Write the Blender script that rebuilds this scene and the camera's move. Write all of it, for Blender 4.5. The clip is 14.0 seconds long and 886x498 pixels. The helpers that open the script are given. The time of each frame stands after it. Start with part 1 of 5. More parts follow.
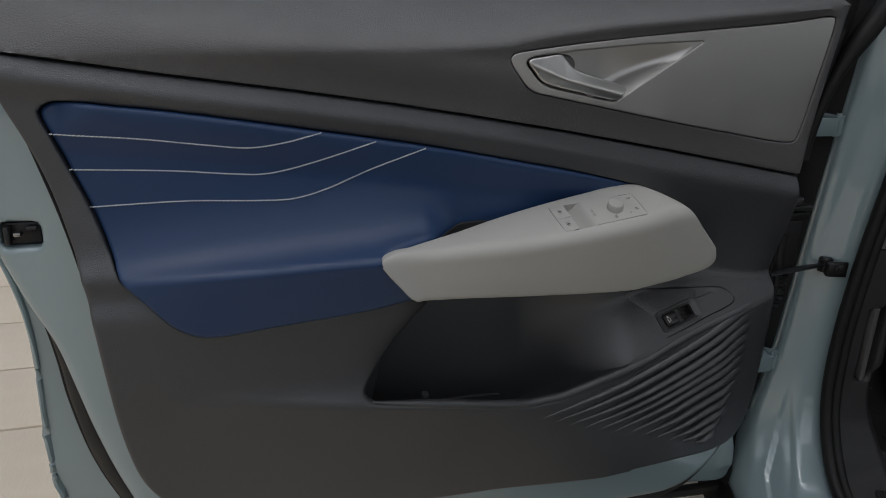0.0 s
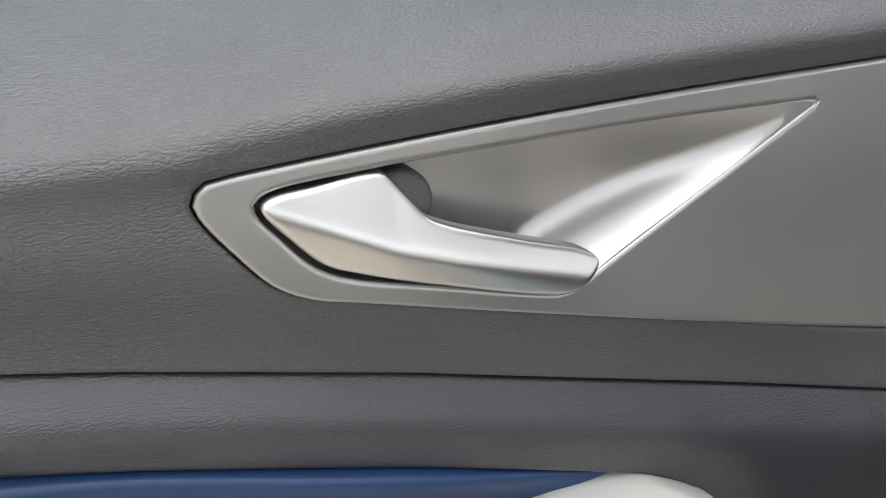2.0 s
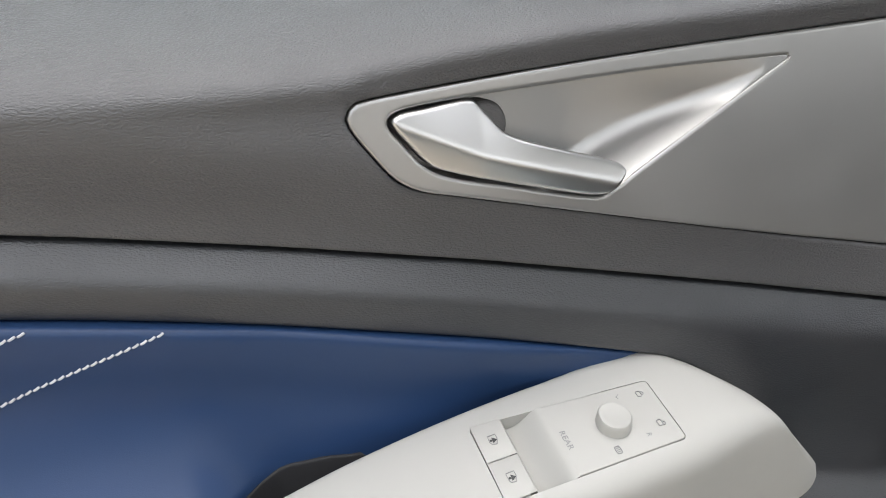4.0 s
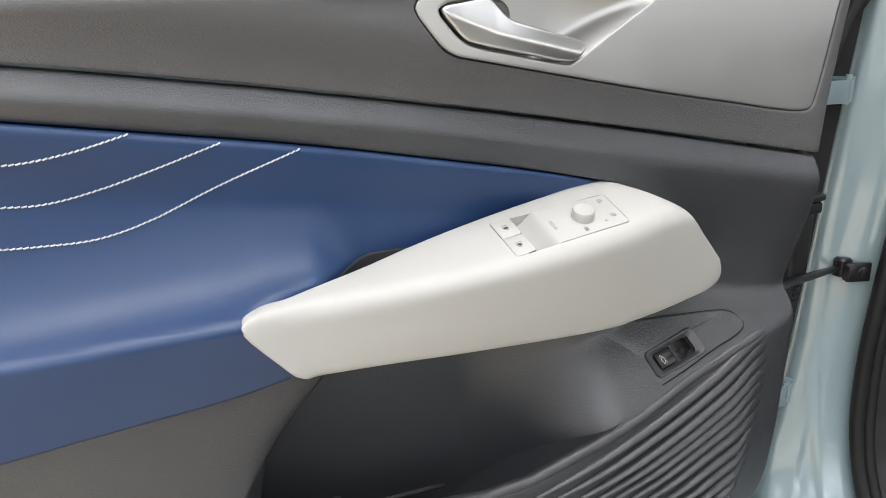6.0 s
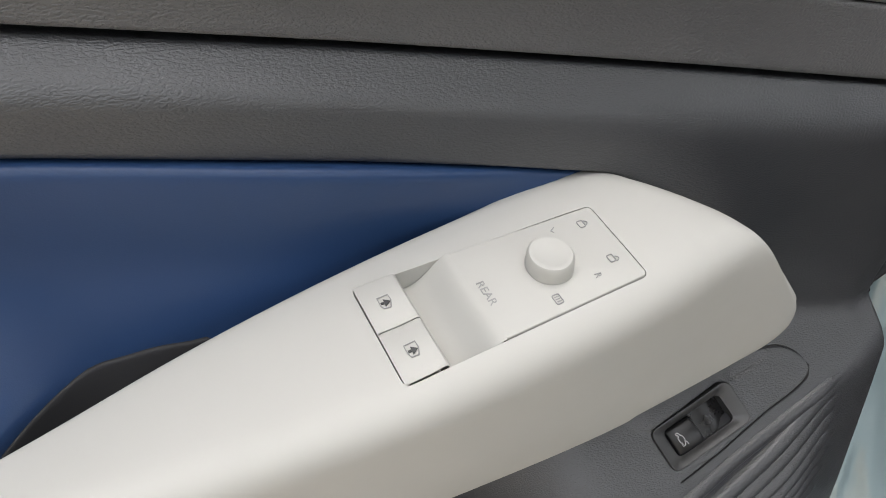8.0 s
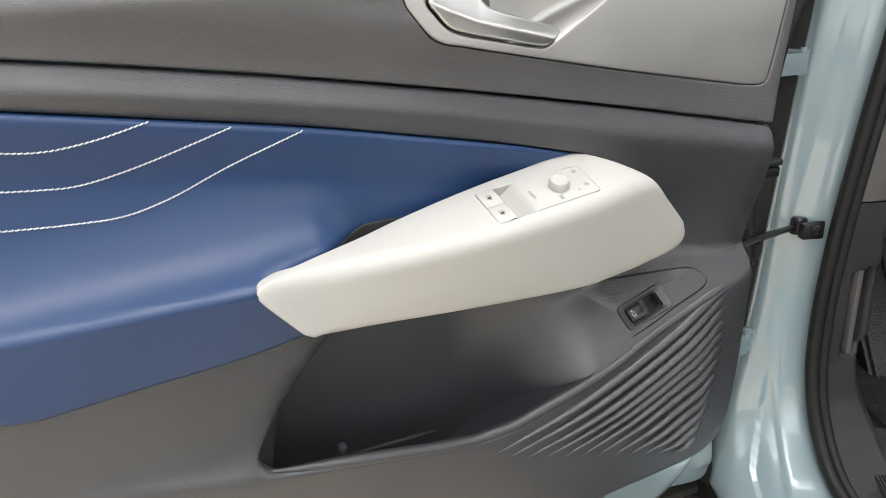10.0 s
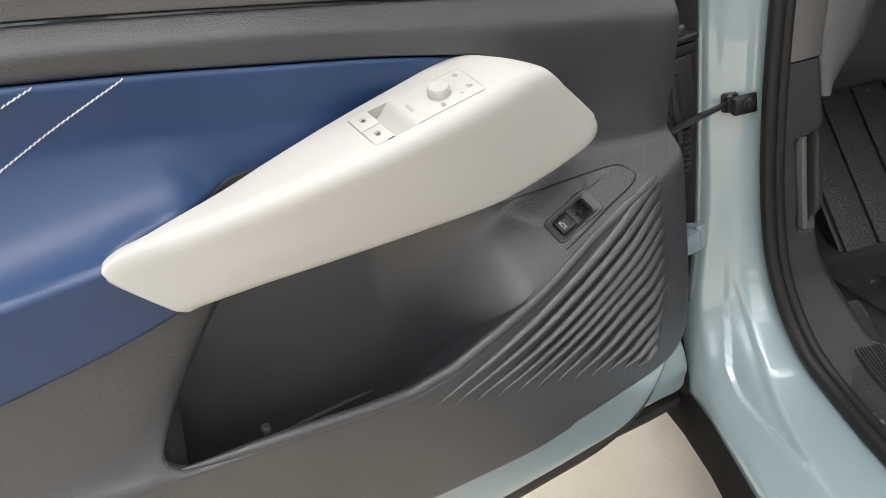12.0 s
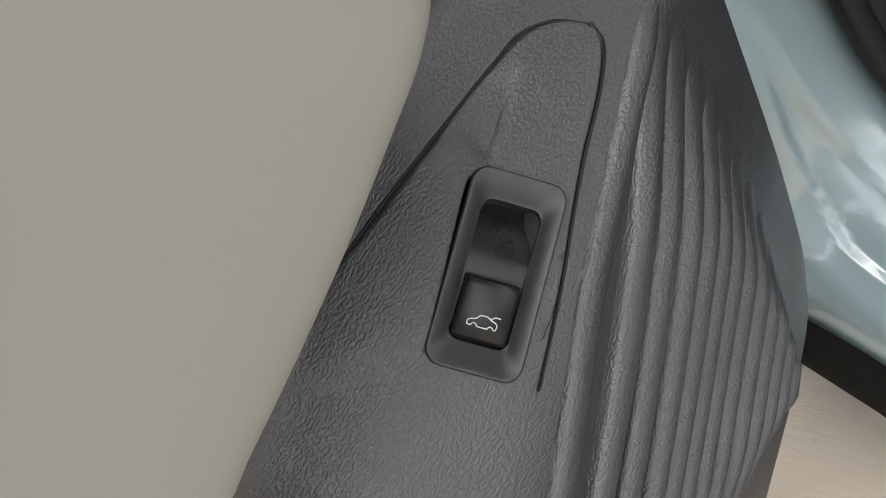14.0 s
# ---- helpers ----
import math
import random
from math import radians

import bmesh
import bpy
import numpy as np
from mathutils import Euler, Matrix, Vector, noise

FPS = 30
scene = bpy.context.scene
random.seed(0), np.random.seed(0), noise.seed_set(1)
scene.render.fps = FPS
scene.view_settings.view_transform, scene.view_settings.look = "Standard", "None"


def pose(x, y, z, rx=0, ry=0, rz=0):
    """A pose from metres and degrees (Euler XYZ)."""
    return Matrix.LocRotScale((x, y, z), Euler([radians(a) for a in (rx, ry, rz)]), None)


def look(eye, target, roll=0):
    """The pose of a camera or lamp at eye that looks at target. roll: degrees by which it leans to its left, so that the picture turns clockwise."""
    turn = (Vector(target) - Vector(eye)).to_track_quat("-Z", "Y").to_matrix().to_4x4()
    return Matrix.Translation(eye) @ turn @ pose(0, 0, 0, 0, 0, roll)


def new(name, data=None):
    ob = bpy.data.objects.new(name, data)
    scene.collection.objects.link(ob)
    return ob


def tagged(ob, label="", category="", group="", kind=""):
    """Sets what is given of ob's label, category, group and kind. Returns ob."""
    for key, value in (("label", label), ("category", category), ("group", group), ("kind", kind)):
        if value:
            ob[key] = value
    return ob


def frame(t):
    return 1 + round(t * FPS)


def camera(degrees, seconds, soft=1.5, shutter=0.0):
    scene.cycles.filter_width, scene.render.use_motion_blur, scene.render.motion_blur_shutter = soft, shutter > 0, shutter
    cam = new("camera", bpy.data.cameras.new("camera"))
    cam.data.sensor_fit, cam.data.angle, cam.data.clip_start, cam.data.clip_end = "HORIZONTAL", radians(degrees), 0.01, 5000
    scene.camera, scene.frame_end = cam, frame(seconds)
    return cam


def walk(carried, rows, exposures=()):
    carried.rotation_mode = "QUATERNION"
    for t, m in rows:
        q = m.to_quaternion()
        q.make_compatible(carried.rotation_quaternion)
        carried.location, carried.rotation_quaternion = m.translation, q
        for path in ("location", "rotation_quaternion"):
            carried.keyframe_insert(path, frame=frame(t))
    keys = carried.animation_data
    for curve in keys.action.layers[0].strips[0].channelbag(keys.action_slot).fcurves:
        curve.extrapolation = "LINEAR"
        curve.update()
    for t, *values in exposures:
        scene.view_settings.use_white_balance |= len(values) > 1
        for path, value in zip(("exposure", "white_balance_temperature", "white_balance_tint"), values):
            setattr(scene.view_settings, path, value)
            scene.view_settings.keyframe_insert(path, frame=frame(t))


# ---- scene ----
cam = camera(64.7, 14.0, soft=0.9, shutter=0.0)
PATH = [
    (0, (0.168, 0.008, 1.051), (0.742, 1.816, 0.418), 2.1),
    (0.5, (0.232, 0.155, 1.043), (0.839, 1.95, 0.404), 1.6),
    (1, (0.316, 0.297, 1.05), (0.973, 2.086, 0.444), 1.0),
    (1.2, (0.36, 0.351, 1.058), (1.003, 2.138, 0.441), 0.7),
    (1.5, (0.417, 0.446, 1.06), (1.094, 2.228, 0.456), 0.6),
    (2, (0.491, 0.558, 1.066), (1.164, 2.327, 0.421), 0.4),
    (2.5, (0.501, 0.595, 1.065), (1.24, 2.32, 0.374), 1.7),
    (3, (0.507, 0.596, 1.061), (1.223, 2.332, 0.372), 1.2),
    (3.5, (0.501, 0.593, 1.064), (1.243, 2.302, 0.338), 2.3),
    (4, (0.425, 0.459, 1.044), (1.052, 2.265, 0.454), -0.2),
    (4.2, (0.361, 0.36, 1.011), (0.988, 2.189, 0.5), -0.8),
    (6.3, (0.294, 0.249, 0.983), (1.028, 2.001, 0.357), -1.7),
    (6.5, (0.335, 0.326, 0.986), (1.082, 2.05, 0.299), -2.0),
    (7, (0.457, 0.505, 0.977), (1.206, 2.151, 0.123), -2.8),
    (7.2, (0.488, 0.551, 0.968), (1.233, 2.169, 0.059), -2.6),
    (9.3, (0.468, 0.502, 0.981), (1.216, 2.141, 0.115), -2.8),
    (9.5, (0.412, 0.412, 0.992), (1.162, 2.086, 0.196), -2.7),
    (10, (0.264, 0.194, 1.007), (1.005, 1.924, 0.327), -2.0),
    (10.5, (0.153, -0.045, 0.978), (0.878, 1.728, 0.401), -2.0),
    (11, (0.135, -0.108, 0.962), (0.854, 1.679, 0.421), -2.7),
    (11.5, (0.209, -0.016, 0.947), (0.949, 1.742, 0.347), -5.9),
    (12, (0.359, 0.214, 0.936), (1.118, 1.9, 0.174), -12.5),
    (12.5, (0.529, 0.408, 0.9), (1.298, 2.01, -0.017), -22.0),
    (13, (0.67, 0.547, 0.848), (1.348, 2.097, -0.22), -32.9),
    (13.5, (0.711, 0.63, 0.812), (1.358, 2.127, -0.345), -41.7),
    (14, (0.706, 0.655, 0.792), (1.415, 2.104, -0.39), -43.6),
]
EXPOSURES = [(0.0, -0.87, 6260, 10), (0.1, -0.461, 6260, 10), (0.2, -0.033, 6260, 10), (0.35, 0.51, 6260, 10), (0.6, 0.795, 6260, 10), (1.5, 0.77, 6309, 10), (2.5, 0.58, 6363, 10), (3.5, 0.52, 6397, 10), (4.0, 0.67, 6405, 10), (4.2, 0.75, 6408, 10), (6.3, 0.95, 6439, 10), (6.6, 0.89, 6465, 10), (6.9, 0.6, 6502, 10), (7.2, 0.51, 6540, 10), (9.3, 0.848, 6500, 10), (9.8, 0.868, 6550, 10), (10.05, 1.09, 6580, 10), (10.4, 0.983, 6620, 10), (11.0, 0.668, 6660, 10), (11.4, 0.68, 6660, 10), (11.9, 1.03, 6660, 10), (12.4, 1.07, 6660, 10), (13.0, 0.71, 6660, 10), (13.5, 0.63, 6660, 10), (14.0, 0.70, 6660, 10)]
walk(cam, [(t, look(eye, target, roll)) for t, eye, target, roll in PATH], EXPOSURES)

# ---- light: bright, hazy daylight from above and behind the camera ----
world = bpy.data.worlds.new("hazy_day")
scene.world = world
world.use_nodes = True
wt = world.node_tree
wt.nodes.clear()
sky = wt.nodes.new("ShaderNodeTexSky")
sky.sky_type = "NISHITA"
sky.sun_disc = False
sky.sun_elevation = radians(78)
sky.sun_rotation = radians(200)
sky.air_density, sky.dust_density, sky.ozone_density = 1.0, 4.0, 1.0
soften = wt.nodes.new("ShaderNodeHueSaturation")
soften.inputs["Saturation"].default_value = 0.35
back = wt.nodes.new("ShaderNodeBackground")
back.inputs["Strength"].default_value = 0.155
wout = wt.nodes.new("ShaderNodeOutputWorld")
wt.links.new(sky.outputs[0], soften.inputs["Color"])
# broken high cloud over the haze
coord = wt.nodes.new("ShaderNodeTexCoord")
cloud = wt.nodes.new("ShaderNodeTexNoise")
cloud.inputs["Scale"].default_value, cloud.inputs["Detail"].default_value, cloud.inputs["Roughness"].default_value = 3.0, 2.5, 0.5
edge = wt.nodes.new("ShaderNodeMapRange")
edge.inputs["From Min"].default_value, edge.inputs["From Max"].default_value = 0.49, 0.53
edge.inputs["To Min"].default_value, edge.inputs["To Max"].default_value = 0.42, 1.50
boost = wt.nodes.new("ShaderNodeVectorMath")
boost.operation = "SCALE"
wt.links.new(coord.outputs["Generated"], cloud.inputs["Vector"])
wt.links.new(cloud.outputs["Fac"], edge.inputs["Value"])
wt.links.new(soften.outputs[0], boost.inputs[0])
# an overcast dome is brightest overhead
split = wt.nodes.new("ShaderNodeSeparateXYZ")
dome = wt.nodes.new("ShaderNodeMapRange")
dome.inputs["From Min"].default_value, dome.inputs["From Max"].default_value = 0.0, 1.0
dome.inputs["To Min"].default_value, dome.inputs["To Max"].default_value = 1.05, 1.18
both = wt.nodes.new("ShaderNodeMath")
both.operation = "MULTIPLY"
wt.links.new(coord.outputs["Generated"], split.inputs[0])
wt.links.new(split.outputs["Z"], dome.inputs["Value"])
wt.links.new(edge.outputs[0], both.inputs[0])
wt.links.new(dome.outputs[0], both.inputs[1])
wt.links.new(both.outputs[0], boost.inputs["Scale"])
wt.links.new(boost.outputs[0], back.inputs["Color"])
wt.links.new(back.outputs[0], wout.inputs["Surface"])
sun_data = bpy.data.lights.new("sun", "SUN")
sun_data.energy = 1.3
sun_data.angle = radians(120)
sun_data.color = (1.0, 0.98, 0.95)
sun_ob = new("sun", sun_data)
sun_ob.matrix_world = look((0.7, -3.2, 4.6), (0.2, 0.6, 0.0))

# ---- materials ----


class Mat:
    """A small builder round one Principled material."""

    def __init__(self, name, colour, rough=0.5, metal=0.0, coat=0.0, spec=0.5):
        self.m = bpy.data.materials.new(name)
        self.m.use_nodes = True
        self.t = self.m.node_tree
        self.b = self.t.nodes["Principled BSDF"]
        self.b.inputs["Base Color"].default_value = (*colour, 1)
        self.b.inputs["Roughness"].default_value = rough
        self.b.inputs["Metallic"].default_value = metal
        self.b.inputs["Specular IOR Level"].default_value = spec
        self.b.inputs["Coat Weight"].default_value = coat
        self.b.inputs["Coat Roughness"].default_value = 0.025
        self.colour = colour
        self.pos = self.t.nodes.new("ShaderNodeTexCoord").outputs["Object"]
        self.last_normal = None

    def node(self, kind, **values):
        n = self.t.nodes.new(kind)
        for key, value in values.items():
            n.inputs[key.replace("_", " ")].default_value = value
        return n

    def link(self, a, b):
        self.t.links.new(a, b)

    def noise(self, scale, detail=4.0, stretch=None, rough=0.6):
        n = self.node("ShaderNodeTexNoise", Scale=scale, Detail=detail, Roughness=rough)
        src = self.pos
        if stretch:
            mp = self.node("ShaderNodeMapping")
            mp.inputs["Scale"].default_value = stretch
            self.link(src, mp.inputs["Vector"])
            src = mp.outputs[0]
        self.link(src, n.inputs["Vector"])
        return n.outputs["Fac"]

    def ramp(self, fac, lo, hi, a=0.3, b=0.7):
        r = self.node("ShaderNodeMapRange")
        r.inputs["From Min"].default_value, r.inputs["From Max"].default_value = a, b
        r.inputs["To Min"].default_value, r.inputs["To Max"].default_value = lo, hi
        self.link(fac, r.inputs["Value"])
        return r.outputs[0]

    def vary(self, scale, other, amount=1.0, stretch=None, a=0.3, b=0.7):
        """Mixes the present base colour towards another one by noise."""
        mix = self.t.nodes.new("ShaderNodeMix")
        mix.data_type = "RGBA"
        self.link(self.ramp(self.noise(scale, 5, stretch), 0, amount, a, b), mix.inputs[0])
        old = self.b.inputs["Base Color"]
        if old.links:
            self.link(old.links[0].from_socket, mix.inputs[6])
        else:
            mix.inputs[6].default_value = old.default_value
        mix.inputs[7].default_value = (*other, 1)
        self.link(mix.outputs[2], old)
        return self

    def rough_by(self, scale, lo, hi, stretch=None):
        self.link(self.ramp(self.noise(scale, 4, stretch), lo, hi), self.b.inputs["Roughness"])
        return self

    def bump(self, height, strength, metres):
        n = self.node("ShaderNodeBump", Strength=strength, Distance=metres)
        self.link(height, n.inputs["Height"])
        if self.last_normal:
            self.link(self.last_normal, n.inputs["Normal"])
        self.last_normal = n.outputs[0]
        self.link(self.last_normal, self.b.inputs["Normal"])
        return self

    def cells(self, scale, randomness=1.0, crease=0.22):
        v = self.t.nodes.new("ShaderNodeTexVoronoi")
        v.feature = "DISTANCE_TO_EDGE"
        v.inputs["Scale"].default_value = scale
        v.inputs["Randomness"].default_value = randomness
        warp = self.t.nodes.new("ShaderNodeTexNoise")
        warp.inputs["Scale"].default_value = scale * 0.7
        add = self.t.nodes.new("ShaderNodeVectorMath")
        add.operation = "MULTIPLY_ADD"
        add.inputs[1].default_value = (0.6 / scale,) * 3
        self.link(self.pos, warp.inputs["Vector"])
        longer = self.t.nodes.new("ShaderNodeMapping")
        longer.inputs["Scale"].default_value = (0.68, 1.0, 1.15)
        self.link(self.pos, longer.inputs["Vector"])
        self.link(warp.outputs["Color"], add.inputs[0])
        self.link(longer.outputs[0], add.inputs[2])
        self.link(add.outputs[0], v.inputs["Vector"])
        return self.ramp(v.outputs["Distance"], 0, 1, 0.0, crease)


def grained(name, colour, rough, cell, strength, depth, spec=0.5):
    m = Mat(name, colour, rough, spec=spec)
    m.vary(9, tuple(c * 1.25 + 0.004 for c in colour), 0.6).rough_by(14, rough - 0.06, rough + 0.08)
    m.bump(m.ramp(m.noise(cell, 1.2, (0.62, 1.0, 1.25), 0.45), 0, 1, 0.36, 0.60), strength, depth).bump(m.noise(2500, 3), 0.10, 0.0002)
    return m.m


SOFT_TRIM = grained("soft_grained_trim", (0.081, 0.0805, 0.0818), 0.42, 900, 0.46, 0.0005, 0.7)
HARD_TRIM = grained("hard_grained_trim", (0.0355, 0.0370, 0.0410), 0.36, 980, 0.31, 0.0005, 0.95)
CABIN_TRIM = grained("dark_cabin_trim", (0.0210, 0.0210, 0.0220), 0.46, 900, 0.3, 0.0004, 0.45)
LINING = grained("grey_brown_lining", (0.088, 0.084, 0.081), 0.5, 900, 0.3, 0.0003)
# near-black that stands in for shade inside the pocket and grip hollow
mm = Mat("hollow_shade_black", (0.024, 0.024, 0.026), 0.7)
mm.vary(40, (0.030, 0.030, 0.032), 0.6).bump(mm.noise(900, 3), 0.2, 0.0004)
HOLLOW_SHADE = mm.m

mm = Mat("fine_black_plastic", (0.017, 0.017, 0.018), 0.42)
mm.vary(30, (0.025, 0.025, 0.026), 0.5).bump(mm.noise(1800, 3), 0.15, 0.0003)
BLACK_PLASTIC = mm.m
mm = Mat("switch_plastic", (0.032, 0.032, 0.033), 0.36, spec=0.7)
mm.bump(mm.noise(2600, 2), 0.2, 0.0002).rough_by(60, 0.3, 0.45)
SWITCH_PLASTIC = mm.m
mm = Mat("gloss_black_switch", (0.012, 0.012, 0.013), 0.30)
mm.bump(mm.noise(2600, 2), 0.12, 0.0002).rough_by(70, 0.24, 0.38)
BUTTON_BLACK = mm.m
mm = Mat("blue_leatherette", (0.0185, 0.046, 0.120), 0.42, spec=0.42)
mm.vary(7, (0.0225, 0.053, 0.13), 0.8).rough_by(25, 0.32, 0.40)
mm.bump(mm.cells(900), 0.10, 0.0003).bump(mm.noise(40, 3), 0.06, 0.002)
BLUE = mm.m
mm = Mat("cream_white_plastic", (0.458, 0.453, 0.424), 0.52, spec=0.3)
mm.vary(5, (0.48, 0.475, 0.445), 0.6).rough_by(30, 0.48, 0.58).bump(mm.noise(3000, 2), 0.04, 0.0002)
WHITE = mm.m
mm = Mat("grey_print", (0.29, 0.29, 0.285), 0.5)
PRINT = mm.m
mm = Mat("pale_print", (0.75, 0.75, 0.76), 0.5)
PALE = mm.m
mm = Mat("satin_silver_trim", (0.425, 0.421, 0.410), 0.32, metal=0.75)
mm.vary(6, (0.46, 0.456, 0.443), 0.7).rough_by(18, 0.28, 0.37).bump(mm.noise(3500, 2), 0.02, 0.0002)
SILVER = mm.m
mm = Mat("satin_chrome", (0.62, 0.612, 0.60), 0.32, metal=1.0)
mm.vary(8, (0.66, 0.652, 0.64), 0.7)
CHROME = mm.m
mm = Mat("pale_teal_paint", (0.278, 0.362, 0.382), 0.4, metal=0.15, coat=1.0)
mm.vary(700, (0.290, 0.377, 0.400), 0.5).vary(6, (0.265, 0.346, 0.367), 0.5).bump(mm.noise(120, 2), 0.008, 0.001).bump(mm.noise(9, 1), 0.05, 0.006)
mm.b.inputs["Coat IOR"].default_value = 1.8
PAINT = mm.m
mm = Mat("black_rubber", (0.011, 0.011, 0.0115), 0.55, spec=0.32)
mm.vary(25, (0.024, 0.0235, 0.023), 0.5, a=0.5, b=0.8).rough_by(30, 0.42, 0.62)
RUBBER = mm.m
mm = Mat("dusty_rubber", (0.020, 0.019, 0.018), 0.6)
mm.vary(18, (0.046, 0.041, 0.036), 0.8).bump(mm.noise(300, 4), 0.2, 0.001)
DUSTY_RUBBER = mm.m
mm = Mat("matt_underbody", (0.012, 0.012, 0.012), 0.9, spec=0.06)
mm.vary(30, (0.022, 0.020, 0.018), 0.6).bump(mm.noise(300, 3), 0.3, 0.001)
UNDERBODY = mm.m
mm = Mat("dark_metal", (0.03, 0.03, 0.032), 0.35, metal=0.6)
mm.rough_by(80, 0.28, 0.45)
DARK_METAL = mm.m
mm = Mat("bolt_steel", (0.35, 0.34, 0.33), 0.35, metal=1.0)
STEEL = mm.m
mm = Mat("dirty_floor_mat", (0.022, 0.022, 0.023), 0.55)
mm.vary(9, (0.055, 0.054, 0.052), 0.7, a=0.45, b=0.75).vary(30, (0.34, 0.33, 0.31), 0.8, a=0.65, b=0.72).vary(160, (0.05, 0.049, 0.047), 0.6)
mm.bump(mm.cells(260), 0.4, 0.0015)
FLOOR_MAT = mm.m
mm = Mat("ribbed_rubber", (0.055, 0.055, 0.056), 0.48)
mm.vary(25, (0.075, 0.073, 0.070), 0.6, a=0.5, b=0.8).vary(14, (0.30, 0.29, 0.27), 0.7, a=0.66, b=0.74).bump(mm.cells(170, 0.35, 0.4), 0.7, 0.0015)
RIBBED = mm.m
mm = Mat("scuffed_black_plastic", (0.017, 0.017, 0.018), 0.42)
mm.vary(30, (0.030, 0.030, 0.030), 0.7).vary(48, (0.26, 0.25, 0.24), 0.8, stretch=(1, 0.5, 1), a=0.63, b=0.68).vary(190, (0.26, 0.25, 0.24), 0.8, a=0.66, b=0.72).bump(mm.noise(400, 4), 0.2, 0.0006)
SCUFFED = mm.m
mm = Mat("stitch_thread", (0.62, 0.63, 0.66), 0.7)
THREAD = mm.m
mm = Mat("tinted_glass", (0.80, 0.93, 0.88), 0.0)
mm.b.inputs["Transmission Weight"].default_value = 1.0
mm.b.inputs["IOR"].default_value = 1.45
GLASS = mm.m
mm = Mat("brushed_concrete", (0.70, 0.60, 0.462), 0.85)
mm.vary(2.5, (0.75, 0.67, 0.55), 0.8).vary(14, (0.61, 0.53, 0.415), 0.5).vary(110, (0.76, 0.67, 0.54), 0.3, stretch=(1, 0.12, 1))
mm.vary(500, (0.53, 0.46, 0.38), 0.4)
mm.bump(mm.noise(160, 4, stretch=(1, 0.12, 1)), 0.3, 0.003).bump(mm.noise(600, 4), 0.3, 0.001)
CONCRETE = mm.m
mm = Mat("joint_grit", (0.16, 0.14, 0.115), 0.95)
mm.vary(60, (0.24, 0.21, 0.17), 0.8)
GRIT = mm.m

# ---- building helpers ----


def link_part(name, mesh, material, parent, label=""):
    ob = new(name, mesh)
    mesh.materials.clear()
    mesh.materials.append(material)
    ob.parent = parent
    ob.matrix_parent_inverse = parent.matrix_basis.inverted() if parent.parent is None else Matrix.Identity(4)
    if parent.parent is not None:
        ob.matrix_parent_inverse = (parent.parent.matrix_basis @ parent.matrix_parent_inverse @ parent.matrix_basis).inverted()
    if label:
        ob["label"] = label
    return ob


def part(name, bm, material, parent, label="", smooth=True, sharp=40):
    mesh = bpy.data.meshes.new(name)
    if not any(f.tag for f in bm.faces):
        bmesh.ops.recalc_face_normals(bm, faces=bm.faces)
    for f in bm.faces:
        f.smooth = smooth
    for e in bm.edges:
        if len(e.link_faces) == 2 and e.calc_face_angle(0) > radians(sharp):
            e.smooth = False
    bm.to_mesh(mesh)
    bm.free()
    return link_part(name, mesh, material, parent, label)


def thing(name, at, label, category, group="", kind=""):
    ob = new(name)
    ob.empty_display_size = 0.05
    ob.matrix_basis = Matrix.Translation(at)
    return tagged(ob, label, category, group, kind)


def lerp_table(table):
    xs, ys = zip(*table)
    return lambda x: float(np.interp(x, xs, ys))


def ss(v, a=0.0, b=1.0):
    v = min(1.0, max(0.0, (v - a) / (b - a)))
    return v * v * (3 - 2 * v)


def curve_through(points, per=8, closed=True):
    """A Catmull-Rom line through points of any dimension."""
    p = np.array(points, float)
    n = len(p)
    out = []
    for k in range(n if closed else n - 1):
        if closed:
            a, b, c, d = (p[(k + j) % n] for j in (-1, 0, 1, 2))
        else:
            b, c = p[k], p[k + 1]
            a = p[k - 1] if k else 2 * b - c
            d = p[k + 2] if k + 2 < n else 2 * c - b
        # centripetal spacing keeps tight corners from looping
        t0 = 0.0
        t1 = t0 + max(np.linalg.norm(b - a), 1e-6) ** 0.5
        t2 = t1 + max(np.linalg.norm(c - b), 1e-6) ** 0.5
        t3 = t2 + max(np.linalg.norm(d - c), 1e-6) ** 0.5
        for j in range(per):
            t = t1 + (t2 - t1) * j / per
            a1 = (t1 - t) / (t1 - t0) * a + (t - t0) / (t1 - t0) * b
            a2 = (t2 - t) / (t2 - t1) * b + (t - t1) / (t2 - t1) * c
            a3 = (t3 - t) / (t3 - t2) * c + (t - t2) / (t3 - t2) * d
            b1 = (t2 - t) / (t2 - t0) * a1 + (t - t0) / (t2 - t0) * a2
            b2 = (t3 - t) / (t3 - t1) * a2 + (t - t1) / (t3 - t1) * a3
            out.append((t2 - t) / (t2 - t1) * b1 + (t - t1) / (t2 - t1) * b2)
    if not closed:
        out.append(p[-1])
    return np.array(out)


def even(points, step, closed=True):
    p = np.array(points, float)
    q = np.vstack([p, p[:1]]) if closed else p
    d = np.r_[0, np.cumsum(np.linalg.norm(np.diff(q, axis=0), axis=1))]
    n = max(3, int(round(d[-1] / step)))
    at = np.linspace(0, d[-1], n + 1)[: n if closed else n + 1]
    return np.stack([np.interp(at, d, q[:, c]) for c in range(q.shape[1])], 1)


def inside(pts, loop):
    x, y = pts[:, 0], pts[:, 1]
    res = np.zeros(len(pts), bool)
    n = len(loop)
    for k in range(n):
        (x1, y1), (x2, y2) = loop[k], loop[(k + 1) % n]
        if y1 == y2:
            continue
        cross = ((y1 > y) != (y2 > y)) & (x < (x2 - x1) * (y - y1) / (y2 - y1) + x1)
        res ^= cross
    return res


